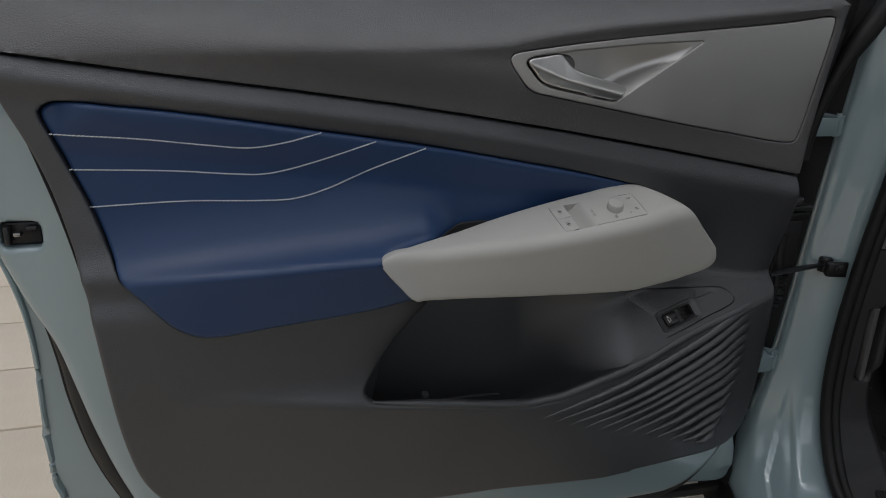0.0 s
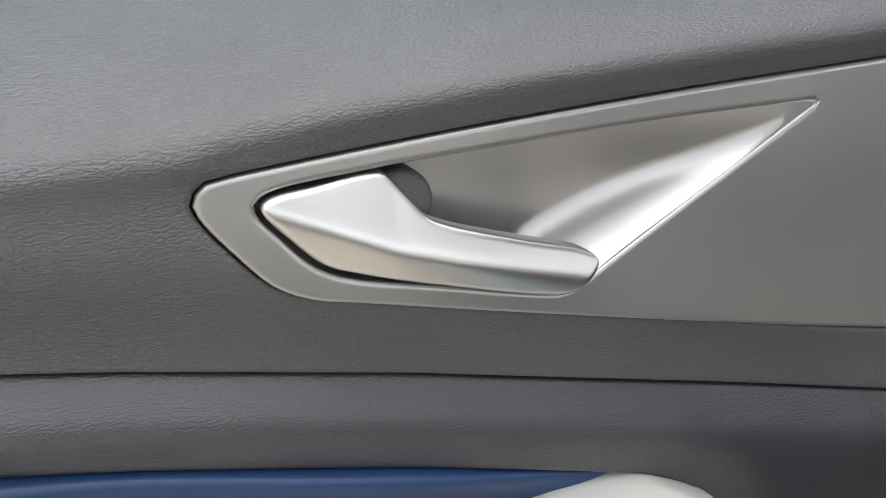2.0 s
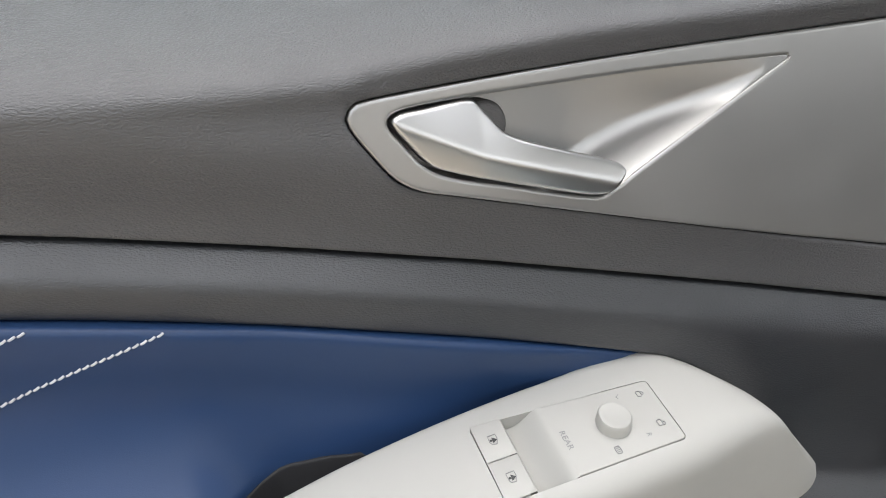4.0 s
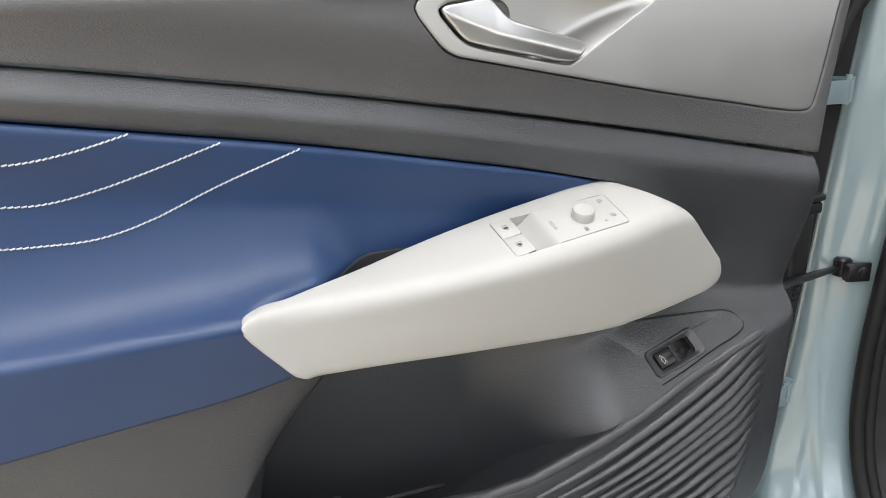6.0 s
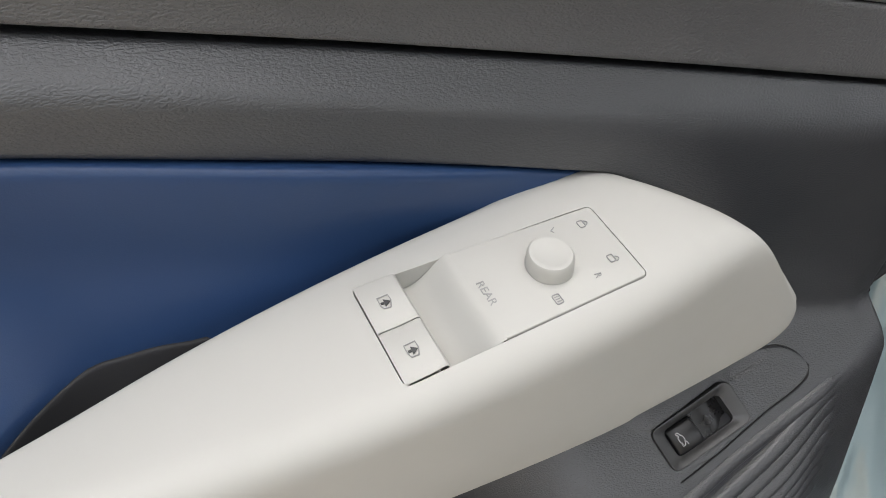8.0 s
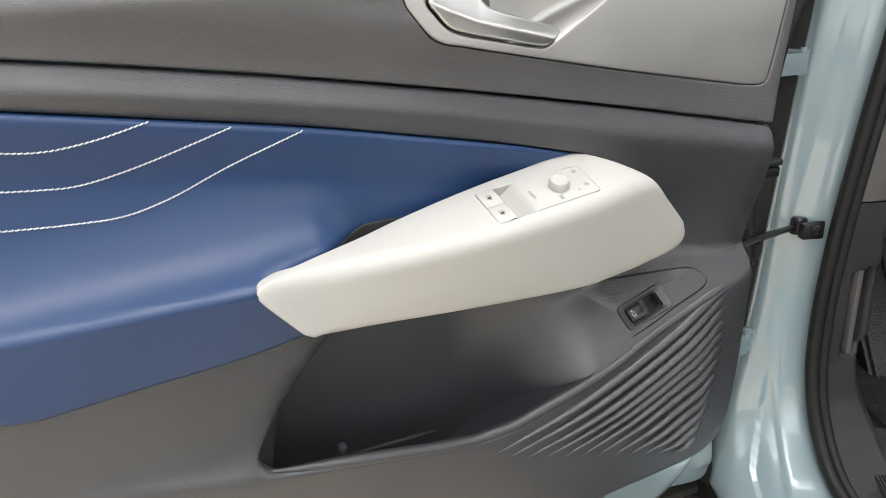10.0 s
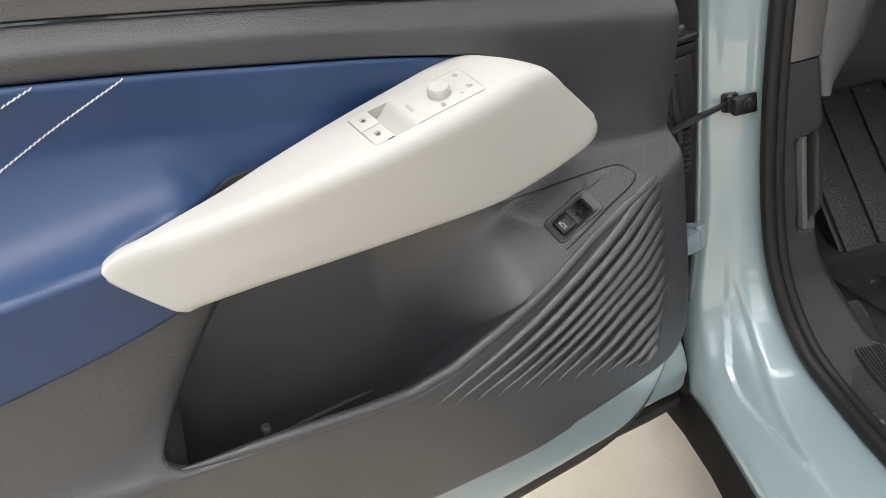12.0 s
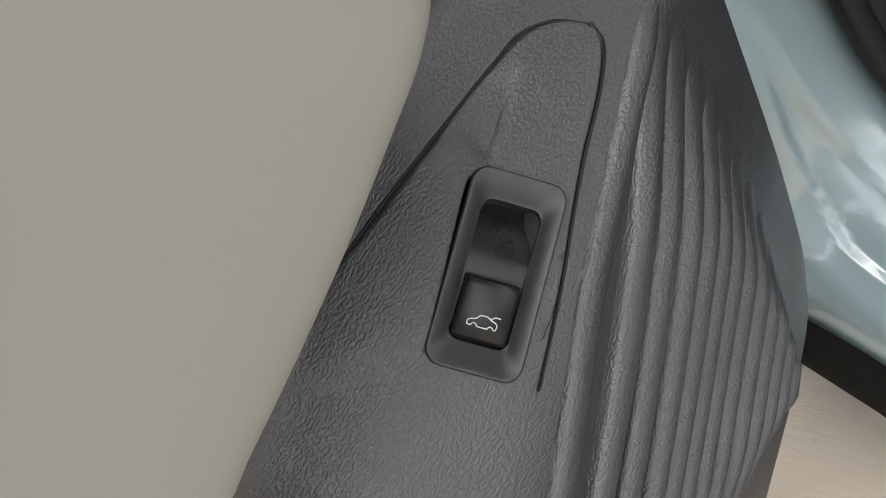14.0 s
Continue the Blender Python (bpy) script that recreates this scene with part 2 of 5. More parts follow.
def away(pts, loop, closed=True):
    """Distance of points from a polyline."""
    best = np.full(len(pts), 1e9)
    n = len(loop)
    for k in range(n if closed else n - 1):
        a, b = loop[k], loop[(k + 1) % n]
        ab = b - a
        t = np.clip(((pts - a) @ ab) / (ab @ ab + 1e-12), 0, 1)
        best = np.minimum(best, np.linalg.norm(pts - a - t[:, None] * ab, axis=1))
    return best


def inset(loop, d):
    """The loop moved inwards by d."""
    nxt, prv = np.roll(loop, -1, 0), np.roll(loop, 1, 0)
    t = nxt - prv
    t /= np.linalg.norm(t, axis=1)[:, None] + 1e-12
    nrm = np.stack([-t[:, 1], t[:, 0]], 1)
    x, y = loop[:, 0], loop[:, 1]
    if 0.5 * np.sum(x * np.roll(y, -1) - y * np.roll(x, -1)) < 0:
        nrm = -nrm
    return loop + nrm * d


def sheet(outline, yf, step, r=0.004, depth=0.02, holes=(), lines=(), roll=None):
    """A moulded sheet over an outline in x and z: y = yf(x, z), its rim (and those of its holes) rolled back with radius r and carried depth behind.
    holes: (loop, r, depth). lines: polylines that the mesh follows. roll: a factor on the rolling by place."""
    from mathutils.geometry import delaunay_2d_cdt

    prof = (0.0, 0.12, 0.4, 1.0, 1.6)
    pts, drop, edges, loops = [], [], [], []

    def add_loop(loop, radius, sign):
        first = None
        for k, u in enumerate(prof):
            ring = inset(loop, sign * radius * u) if u else loop
            if u > 1:
                ring = ring[away(ring, loop) > 0.94 * radius * u]
            base = len(pts)
            for q in ring:
                pts.append(tuple(q))
                w = roll(q[0], q[1]) if roll else 1.0
                drop.append(w * radius * (1 - math.sqrt(max(0.0, 1 - max(0.0, 1 - u) ** 2))))
            if k == 0:
                first = (base, len(ring))
                edges.extend((base + j, base + (j + 1) % len(ring)) for j in range(len(ring)))
        loops.append(first)

    outline = np.array(outline)
    add_loop(outline, r, 1)
    for loop, hr, _ in holes:
        add_loop(np.array(loop), hr, -1)
    for line in lines:
        base = len(pts)
        for q in line:
            pts.append((q[0], q[1]))
            drop.append(0.0)
        edges.extend((base + j, base + j + 1) for j in range(len(line) - 1))
    lo, hi = outline.min(0), outline.max(0)
    gx, gz = np.arange(lo[0], hi[0], step), np.arange(lo[1], hi[1], step * 0.87)
    grid = np.array([(x + (step / 2 if j % 2 else 0), z) for j, z in enumerate(gz) for x in gx])
    keep = inside(grid, outline) & (away(grid, outline) > r * 1.6 + step * 0.45)
    for loop, hr, _ in holes:
        loop = np.array(loop)
        keep &= ~inside(grid, loop) & (away(grid, loop) > hr * 1.6 + step * 0.45)
    for line in lines:
        keep &= away(grid, np.array([(q[0], q[1]) for q in line]), False) > step * 0.4
    for q in grid[keep]:
        pts.append(tuple(q))
        drop.append(0.0)
    v2, _, faces, orig, _, _ = delaunay_2d_cdt([Vector(q) for q in pts], edges, [], 0, 1e-6)
    v2 = np.array([tuple(v) for v in v2])
    tri = np.array([tuple(f) for f in faces])
    mid = v2[tri].mean(1)
    ok = inside(mid, outline)
    for loop, _, _ in holes:
        ok &= ~inside(mid, np.array(loop))
    bm = bmesh.new()
    vs = []
    where = {}
    for k, q in enumerate(v2):
        for j in orig[k]:
            where[j] = k
        vs.append(bm.verts.new((q[0], yf(q[0], q[1]) + max((drop[j] for j in orig[k]), default=0.0), q[1])))
    for t in tri[ok]:
        a, b, c = (vs[j] for j in t)
        nrm = (b.co - a.co).cross(c.co - a.co)
        try:
            bm.faces.new((a, b, c) if nrm.y < 0 else (a, c, b))
        except ValueError:
            pass
    depths = [depth] + [h[2] for h in holes]
    for (base, n), dep in zip(loops, depths):
        if not dep:
            continue
        rear = [bm.verts.new((vs[where[base + j]].co.x, vs[where[base + j]].co.y + dep, vs[where[base + j]].co.z)) for j in range(n)]
        for j in range(n):
            a, b = vs[where[base + j]], vs[where[base + (j + 1) % n]]
            try:
                bm.faces.new((a, b, rear[(j + 1) % n], rear[j]))
            except ValueError:
                pass
    for v in [v for v in bm.verts if not v.link_faces]:
        bm.verts.remove(v)
    bmesh.ops.recalc_face_normals(bm, faces=bm.faces)
    # make sure that the face looks at the viewer's side
    if sum(f.normal.y * f.calc_area() for f in bm.faces) > 0:
        bmesh.ops.reverse_faces(bm, faces=bm.faces)
    return bm


def tube(path, radius, sides=10, flat=1.0, up=(0, 0, 1), closed=False, ends=True):
    """A tube along a path; flat squeezes it along the up direction."""
    path = np.array(path, float)
    bm = bmesh.new()
    rings = []
    n = len(path)
    for k in range(n):
        a = path[(k - 1) % n] if closed or k else path[k]
        b = path[(k + 1) % n] if closed or k < n - 1 else path[k]
        t = Vector(b - a).normalized()
        side = t.cross(Vector(up))
        side = side.normalized() if side.length > 1e-4 else Vector((1, 0, 0))
        top = side.cross(t)
        rad = radius(k / max(1, n - 1)) if callable(radius) else radius
        rings.append([bm.verts.new(Vector(path[k]) + rad * (math.cos(q) * side + flat * math.sin(q) * top)) for q in np.linspace(0, 2 * math.pi, sides, endpoint=False)])
    for k in range(n if closed else n - 1):
        r0, r1 = rings[k], rings[(k + 1) % n]
        for j in range(sides):
            bm.faces.new((r0[j], r0[(j + 1) % sides], r1[(j + 1) % sides], r1[j]))
    if not closed and ends:
        bm.faces.new(rings[0])
        bm.faces.new(rings[-1][::-1])
    return bm


def loft(rows, cap=True, wrap=False):
    """A skin over rows of points."""
    bm = bmesh.new()
    vs = [[bm.verts.new(p) for p in row] for row in rows]
    for r0, r1 in zip(vs, vs[1:]):
        m = len(r0)
        for j in range(m if wrap else m - 1):
            bm.faces.new((r0[j], r0[(j + 1) % m], r1[(j + 1) % m], r1[j]))
    if cap and wrap:
        bm.faces.new(vs[0])
        bm.faces.new(vs[-1][::-1])
    return bm


def slab(loop, z0, z1, m, bevel=0.0, seg=3):
    """A plate over a loop in local x and y between two heights, in the local frame m, with its upper rim bevelled."""
    bm = bmesh.new()
    low = [bm.verts.new((p[0], p[1], z0)) for p in loop]
    high = [bm.verts.new((p[0], p[1], z1)) for p in loop]
    n = len(loop)
    top = bm.faces.new(high)
    bm.faces.new(low[::-1])
    for j in range(n):
        bm.faces.new((low[j], low[(j + 1) % n], high[(j + 1) % n], high[j]))
    if bevel:
        bmesh.ops.bevel(bm, geom=list(top.edges), offset=bevel, segments=seg, affect="EDGES", profile=0.5)
    bmesh.ops.recalc_face_normals(bm, faces=bm.faces)
    bm.transform(m)
    return bm


def box(x0, x1, y0, y1, z0, z1, bevel=0.003, seg=2, m=None):
    bm = bmesh.new()
    bmesh.ops.create_cube(bm, size=1.0)
    for v in bm.verts:
        v.co = Vector(((x0 + x1) / 2 + v.co.x * (x1 - x0), (y0 + y1) / 2 + v.co.y * (y1 - y0), (z0 + z1) / 2 + v.co.z * (z1 - z0)))
    if bevel:
        bmesh.ops.bevel(bm, geom=list(bm.edges), offset=bevel, segments=seg, affect="EDGES", profile=0.5)
    if m:
        bm.transform(m)
    return bm


def round_rect(x0, x1, y0, y1, r, per=4):
    out = []
    for cx, cy, a in ((x1 - r, y1 - r, 0), (x0 + r, y1 - r, 90), (x0 + r, y0 + r, 180), (x1 - r, y0 + r, 270)):
        for k in range(per + 1):
            q = radians(a + 90 * k / per)
            out.append((cx + r * math.cos(q), cy + r * math.sin(q)))
    return out


def axes(origin, u, v):
    """A frame with x along u, y near v and z outwards."""
    u = Vector(u).normalized()
    w = u.cross(Vector(v)).normalized()
    v = w.cross(u)
    m = Matrix((u, v, w)).transposed().to_4x4()
    m.translation = Vector(origin)
    return m

# ---- the open front door ----
# x runs along the door towards its hinges, y outwards through it, z up.
door = thing("car", (0.9, 0.9, 0.2), "pale teal car, front door open, blue and cream trim", "car")

seam_z = lerp_table([(-0.1, 1.0085), (0.107, 0.9818), (0.240, 0.9662), (0.369, 0.9493), (0.470, 0.9345), (0.572, 0.9188), (0.655, 0.9052), (0.738, 0.8911), (0.935, 0.8563), (1.0, 0.8445)])
rim_z = lerp_table([(-0.1, 0.605), (0.166, 0.595), (0.347, 0.567), (0.5, 0.543), (0.551, 0.537), (0.6, 0.543), (0.703, 0.576), (0.8, 0.614), (0.934, 0.682), (1.0, 0.712)])
belly_y = lerp_table([(-0.1, 0.819), (0.107, 0.8190), (0.369, 0.8200), (0.46, 0.8175), (0.572, 0.8095), (0.65, 0.8010), (0.738, 0.7925), (0.83, 0.7825), (0.935, 0.7720), (1.0, 0.767)])

edge_x = lerp_table([(0.39, 0.90), (0.42, 0.934), (0.46, 0.942), (0.6, 0.939), (0.72, 0.938), (0.85, 0.933), (0.91, 0.934), (0.98, 0.942), (1.06, 0.954), (1.1, 0.96)])

pocket_left = lerp_table([(0.5, 0.30), (0.575, 0.319), (0.60, 0.324), (0.65, 0.366), (0.70, 0.412), (0.75, 0.45)])


def soft_min(a, c, k=0.006):
    h = max(k - abs(a - c), 0.0) / k
    return min(a, c) - h * h * k * 0.25


def panel_y(x, z):
    """The face of the lower trim panel."""
    zs, zr = seam_z(x), rim_z(x)
    d = zs - z
    # left part
    strip = belly_y(x) + 0.0055 - 0.0100 * ss(d, 0.0, 0.024) + 0.0075 * ss(d, 0.022, 0.046)
    low = 0.797 + 0.028 * max(0.0, (zr - z) / 0.2) ** 1.3 - 0.012 * ss(x, 0.05, 0.32) * (math.exp(-(z - zr) / 0.013) if z > zr else math.exp((z - zr) / 0.12))
    margin = 0.818 - 0.014 * math.exp(-(((z - 0.757) / 0.02) ** 2)) + 0.006 * ss(z, 0.78, 0.86)
    mid = margin + (low - margin) * ss(0.757 - z, -0.005, 0.05)
    # the panel turns inwards along the upper side of the pocket
    past = pocket_left(z) - x
    mid += 0.020 * math.exp(-max(0.0, past) / 0.016) * ss(z, 0.585, 0.66) * (1 - ss(z, 0.70, 0.74))
    left = strip + (mid - strip) * ss(d, 0.06, 0.12)
    # right part
    y0 = belly_y(x)
    fall = min(1.0, max(0.0, (d - 0.026) / (zs - 0.726)))
    wall = y0 + 0.004 - 0.008 * ss(d, 0.0, 0.03) + (0.846 - y0) * (1 - 0.5 * ss(x, 0.80, 0.93)) * (0.35 * ss(fall) + 0.65 * fall)
    shelf = 0.816 - 0.3096 * (x - 0.752) + 0.80 * (z - 0.647)
    front = 0.7825 + 0.018 * max(0.0, (zr - z) / 0.28) ** 1.4
    right = soft_min(-soft_min(-front, -shelf, 0.009), wall, 0.004)
    w = ss(x, 0.5, 0.7)
    y = left * (1 - w) + right * w
    # edges turn back
    y += 0.003 * ss(x - edge_x(z), -0.022, 0.0)
    return y


PANEL = [(-0.075, 1.008), (-0.06, 0.975), (-0.046, 0.945), (-0.023, 0.888), (-0.006, 0.823), (0.009, 0.742), (0.020, 0.635), (0.031, 0.545), (0.043, 0.492),
         (0.058, 0.461), (0.081, 0.434), (0.118, 0.409), (0.165, 0.392), (0.225, 0.385), (0.35, 0.384), (0.55, 0.385), (0.70, 0.392), (0.82, 0.398), (0.885, 0.403), (0.918, 0.415), (0.936, 0.440),
         (0.942, 0.50), (0.940, 0.60), (0.938, 0.72), (0.933, 0.845)]
side = curve_through(PANEL, 6, False)
top_line = np.array([(x, seam_z(x) - 0.0020) for x in np.linspace(0.930, -0.075, 60)])[1:-1]
panel_loop = even(np.vstack([side, [(0.930, seam_z(0.930) - 0.0020)], top_line]), 0.007)

BLUE_LINE = [(-0.016, 0.943), (-0.006, 0.952), (0.014, 0.9535), (0.06, 0.949), (0.112, 0.9435), (0.278, 0.9195), (0.404, 0.9005), (0.511, 0.8815), (0.60, 0.8655), (0.66, 0.8530), (0.70, 0.842), (0.728, 0.822), (0.69, 0.79),
             (0.55, 0.76), (0.45, 0.735), (0.381, 0.7143), (0.316, 0.7005), (0.255, 0.6942), (0.1855, 0.6872), (0.149, 0.6838), (0.1236, 0.6862), (0.0993, 0.6999), (0.0700, 0.7322), (0.0450, 0.7605), (0.0375, 0.784), (0.021, 0.838), (0.005, 0.881), (-0.009, 0.919)]
blue_loop = even(curve_through(BLUE_LINE, 8), 0.008)
POCKET_LINE = [(0.412, 0.700), (0.366, 0.650), (0.331, 0.608), (0.3195, 0.586), (0.330, 0.573), (0.36, 0.567), (0.43, 0.557), (0.498, 0.547), (0.551, 0.541), (0.60, 0.547), (0.65, 0.563), (0.69, 0.579), (0.715, 0.60),
               (0.722, 0.65), (0.715, 0.70), (0.66, 0.715), (0.55, 0.720), (0.46, 0.720)]
pocket_loop = even(curve_through(POCKET_LINE, 8), 0.007)


def sharp_rim(x, z):
    return 1 - ss(x, 0.60, 0.70)


FR = axes((0.786, 0.8028, 0.6475), (0.0605, -0.003, 0.0235), (-0.0065, 0.020, 0.0225))
frame_outer = round_rect(-0.0325, 0.0325, -0.0158, 0.0158, 0.0055, 4)
switch_hole = [FR @ Vector((p[0] * 0.97, p[1] * 0.95, 0)) for p in frame_outer]
switch_hole = even(np.array([(v.x, v.z) for v in switch_hole]), 0.004)
lower = part("lower_trim", sheet(panel_loop, panel_y, 0.011, 0.004, 0.03, [(blue_loop, 0.0025, 0.02), (pocket_loop, 0.005, 0.0), (switch_hole, 0.0006, 0.012)], [[(x, 0.6051 + 0.387 * (x - 0.752) + o) for x in np.linspace(0.775, 0.915, 36)] for o in (-0.0075, -0.005, -0.0025, 0.0, 0.0025, 0.005, 0.0075)] + [[(x, seam_z(x) - o) for x in np.linspace(-0.02, 0.70, 80)] for o in (0.009, 0.016, 0.022, 0.028)] + [[(x, rim_z(x) + o) for x in np.linspace(0.10, 0.300, 24)] for o in (-0.008, 0.0, 0.006, 0.012)], roll=lambda x, z: sharp_rim(x, z) if z < 0.73 and 0.3 < x < 0.74 else (0.4 if z > seam_z(x) - 0.008 and x < 0.92 else 1.0)),
             HARD_TRIM, door, "dark grey grained plastic lower door panel", sharp=60)


def pocket_y(x, z):
    base = panel_y(x, max(z, rim_z(x)))
    edge = 0.004 * sharp_rim(x, z)
    return base + edge + (0.908 - base - edge) * (1 - ss(x, 0.575, 0.712))


# the bin reaches down behind its lip, less and less towards the switch
bin_loop = np.array([(x, z - 0.085 * (1 - ss(x, 0.54, 0.69)) * (1 - ss(z, 0.59, 0.64))) for x, z in pocket_loop])
part("door_pocket", sheet(even(bin_loop, 0.007), pocket_y, 0.008, 0.0012, 0.0, roll=lambda x, z: 0.0), HARD_TRIM, lower, "deep dark storage pocket")
# the short return behind the lip, and the wall closing the bin at its sides
lip = [(q, panel_y(q[0], q[1]) + 0.005 * sharp_rim(*q)) for q in pocket_loop]
lip.append(lip[0])
back = [(b[0], pocket_y(b[0], b[1]) + 0.002, b[1]) for b in bin_loop]
back.append(back[0])
part("pocket_wall", loft([[(q[0], a, q[1]) for q, a in lip], [(q[0], min(a + 0.005, b[1]), q[1]) for (q, a), b in zip(lip, back)], [(b[0], min(a + 0.012, b[1]), b[2]) for (q, a), b in zip(lip, back)], back]), HARD_TRIM, lower)
# a bottle holder's edge and a small clip inside the pocket
arc = [(0.47 + 0.055 * math.cos(q), 0.842 - 0.02 * math.sin(q), 0.528 + 0.016 * math.sin(q)) for q in np.linspace(0.15, math.pi - 0.15, 16)]
part("bottle_rest", tube(arc, 0.0024, 8), HOLLOW_SHADE, lower)
part("pocket_clip", box(0.404, 0.413, 0.818, 0.830, 0.548, 0.5580, 0.0025), HARD_TRIM, lower)

# the rounded rail along the lip of the pocket
rail_xs = np.linspace(0.285, 0.912, 120).tolist()


def rail_at(x):
    up = ss(x, 0.72, 0.81)
    z = (rim_z(x) + 0.0025) * (1 - up) + (0.6036 + 0.387 * (x - 0.752)) * up
    return (x, panel_y(x, z) + 0.0036 + 0.0045 * (1 - ss(x, 0.285, 0.36)) + 0.0008 * up + 0.004 * ss(x, 0.87, 0.912), z)


part("rail", tube([rail_at(x) for x in rail_xs], lambda s: 0.0062 * ss(s, 0.0, 0.22) + 0.0004, 16), HARD_TRIM, lower)
# ribs fanning over the lower front corner: each one starts in a sharp crease, swells and runs out
rib_top_z = lerp_table([(0, 0.668), (1, 0.653), (2, 0.637), (3, 0.617), (4, 0.598), (6, 0.556), (8, 0.511), (10, 0.467), (11, 0.447)])
rib_top_x = lerp_table([(0, 0.914), (3, 0.917), (7, 0.912), (9, 0.903), (11, 0.884)])
RIB_PROFILE = ((0.99, -0.60), (0.97, -0.10), (0.955, 0.30), (0.90, 0.48), (0.76, 0.66), (0.56, 0.84), (0.34, 0.96), (0.10, 1.0), (-0.14, 0.93), (-0.42, 0.66), (-0.72, 0.24), (-0.96, -0.16))
for k in range(12):
    l_end = np.array([0.505 + 0.0303 * k, 0.4885 - 0.0063 * k])
    r_end = np.array([rib_top_x(k), rib_top_z(k)])
    sag = -0.0165 * max(0.0, min(1.0, (5.5 - k) / 3.5))
    mid = l_end + (r_end - l_end) * 0.62 + np.array([0.0, sag])
    way = even(curve_through([l_end, mid, r_end], 12, False), 0.004, False)
    rows = []
    for j, p in enumerate(way):
        s = j / (len(way) - 1)
        t = way[min(j + 1, len(way) - 1)] - way[max(j - 1, 0)]
        t /= np.linalg.norm(t)
        nrm = np.array([-t[1], t[0]])
        grow = ss(s, 0.06, 0.48) * ss(1 - s, 0.0, 0.24)
        wide = 0.0018 + 0.0066 * ss(s, 0.0, 0.8)
        rise = 0.0100 * grow * (0.75 + 0.25 * ss(k, 0, 2))
        row = []
        for u, h in RIB_PROFILE:
            q = p + nrm * (u * wide)
            row.append((q[0], panel_y(q[0], q[1]) - rise * h + 0.0010 * (1 - grow), q[1]))
        rows.append(row)
    part("rib", loft(rows), HARD_TRIM, lower, sharp=45)

# ---- upper soft trim ----


face_y = lerp_table([(-0.1, 0.802), (0.3, 0.799), (0.49, 0.795), (0.6, 0.789), (0.93, 0.775), (1.0, 0.773)])


SOFT_RIDGE = lerp_table([(-0.12, 0.994), (0.2, 1.004), (0.35, 1.012), (0.444, 1.0145), (0.487, 1.017), (0.54, 1.030), (0.61, 1.042), (0.734, 1.056), (0.95, 1.080)])
decor_top = lerp_table([(0.30, 1.000), (0.42, 1.003), (0.4925, 1.008), (0.502, 1.0136), (0.52, 1.0168), (0.588, 1.0270), (0.669, 1.0372), (0.768, 1.048), (0.87, 1.0595), (0.925, 1.0675), (0.96, 1.072)])


def upper_y(x, z):
    d = z - seam_z(x)
    y = belly_y(x) + (face_y(x) - 0.002 - belly_y(x)) * ss(d, 0.0, 0.06)
    # the padding swells over the silver trim, then rolls back to the window
    over = z - decor_top(x)
    swell = 0.0065 * ss(x, 0.34, 0.50)
    y -= swell * ss(over, 0.0, 0.017)
    start = SOFT_RIDGE(x)
    top = sill_z(x) - start
    y += (0.100 + swell) * max(0.0, (z - start) / top) ** 1.45
    y += 0.003 * ss(x - edge_x(z), -0.014, 0.0)
    return y


def sill_z(x):
    return 1.078 + 0.034 * ss(x, 0.35, 0.95)


upper_loop = [(x, seam_z(x) + 0.0012) for x in np.linspace(-0.11, 0.930, 70)] + [(0.934, 0.91), (0.942, 0.98), (0.954, 1.06), (0.958, 1.085), (0.953, 1.105)] + [(x, sill_z(x)) for x in np.linspace(0.945, -0.12, 70)]
upper_loop = even(np.array(upper_loop), 0.009)
DECOR = [(0.4918, 1.0045), (0.4955, 1.0115), (0.502, 1.0136), (0.520, 1.0168), (0.588, 1.0270), (0.669, 1.0372), (0.768, 1.048), (0.87, 1.0595), (0.925, 1.0675), (0.934, 1.0665), (0.936, 1.059), (0.925, 0.985), (0.912, 0.915),
         (0.908, 0.906), (0.898, 0.9035), (0.80, 0.9175), (0.719, 0.931), (0.612, 0.9505), (0.546, 0.9628), (0.530, 0.9658), (0.517, 0.9720), (0.505, 0.9845), (0.4942, 0.9985)]
decor_loop = even(curve_through(DECOR, 8), 0.005)
upper = part("upper_trim", sheet(upper_loop, upper_y, 0.008, 0.005, 0.03, [(decor_loop, 0.0022, 0.012)], [[(x, SOFT_RIDGE(x) + o) for x in np.linspace(-0.08, 0.92, 90)] for o in (-0.004, 0.0, 0.004, 0.009, 0.015)], roll=lambda x, z: 0.22 if z < seam_z(x) + 0.01 and x < 0.928 else 1.0), SOFT_TRIM, door, "dark grey grained soft upper door trim", sharp=60)
part("window_seal", loft([[(x, upper_y(x, sill_z(x)) + dy, sill_z(x) + dz) for x in np.linspace(-0.12, 0.96, 30)] for dy, dz in ((0.004, -0.006), (0.003, 0.003), (0.007, 0.006), (0.013, 0.004), (0.015, -0.01))]), RUBBER, door)
glass = part("window_glass", box(-0.4, 0.93, 0.918, 0.922, 1.0, 1.5, 0.001, 1), GLASS, door, "clear green tinted side window")
glass.visible_shadow = False
part("sail_trim", loft([[(0.972, 0.80, 1.05), (0.985, 0.84, 1.06), (1.02, 0.89, 1.07)], [(0.978, 0.82, 1.10), (0.99, 0.85, 1.11), (1.03, 0.89, 1.12)], [(0.90, 0.90, 1.22), (0.92, 0.91, 1.22), (0.96, 0.92, 1.2)]]), BLACK_PLASTIC, door)

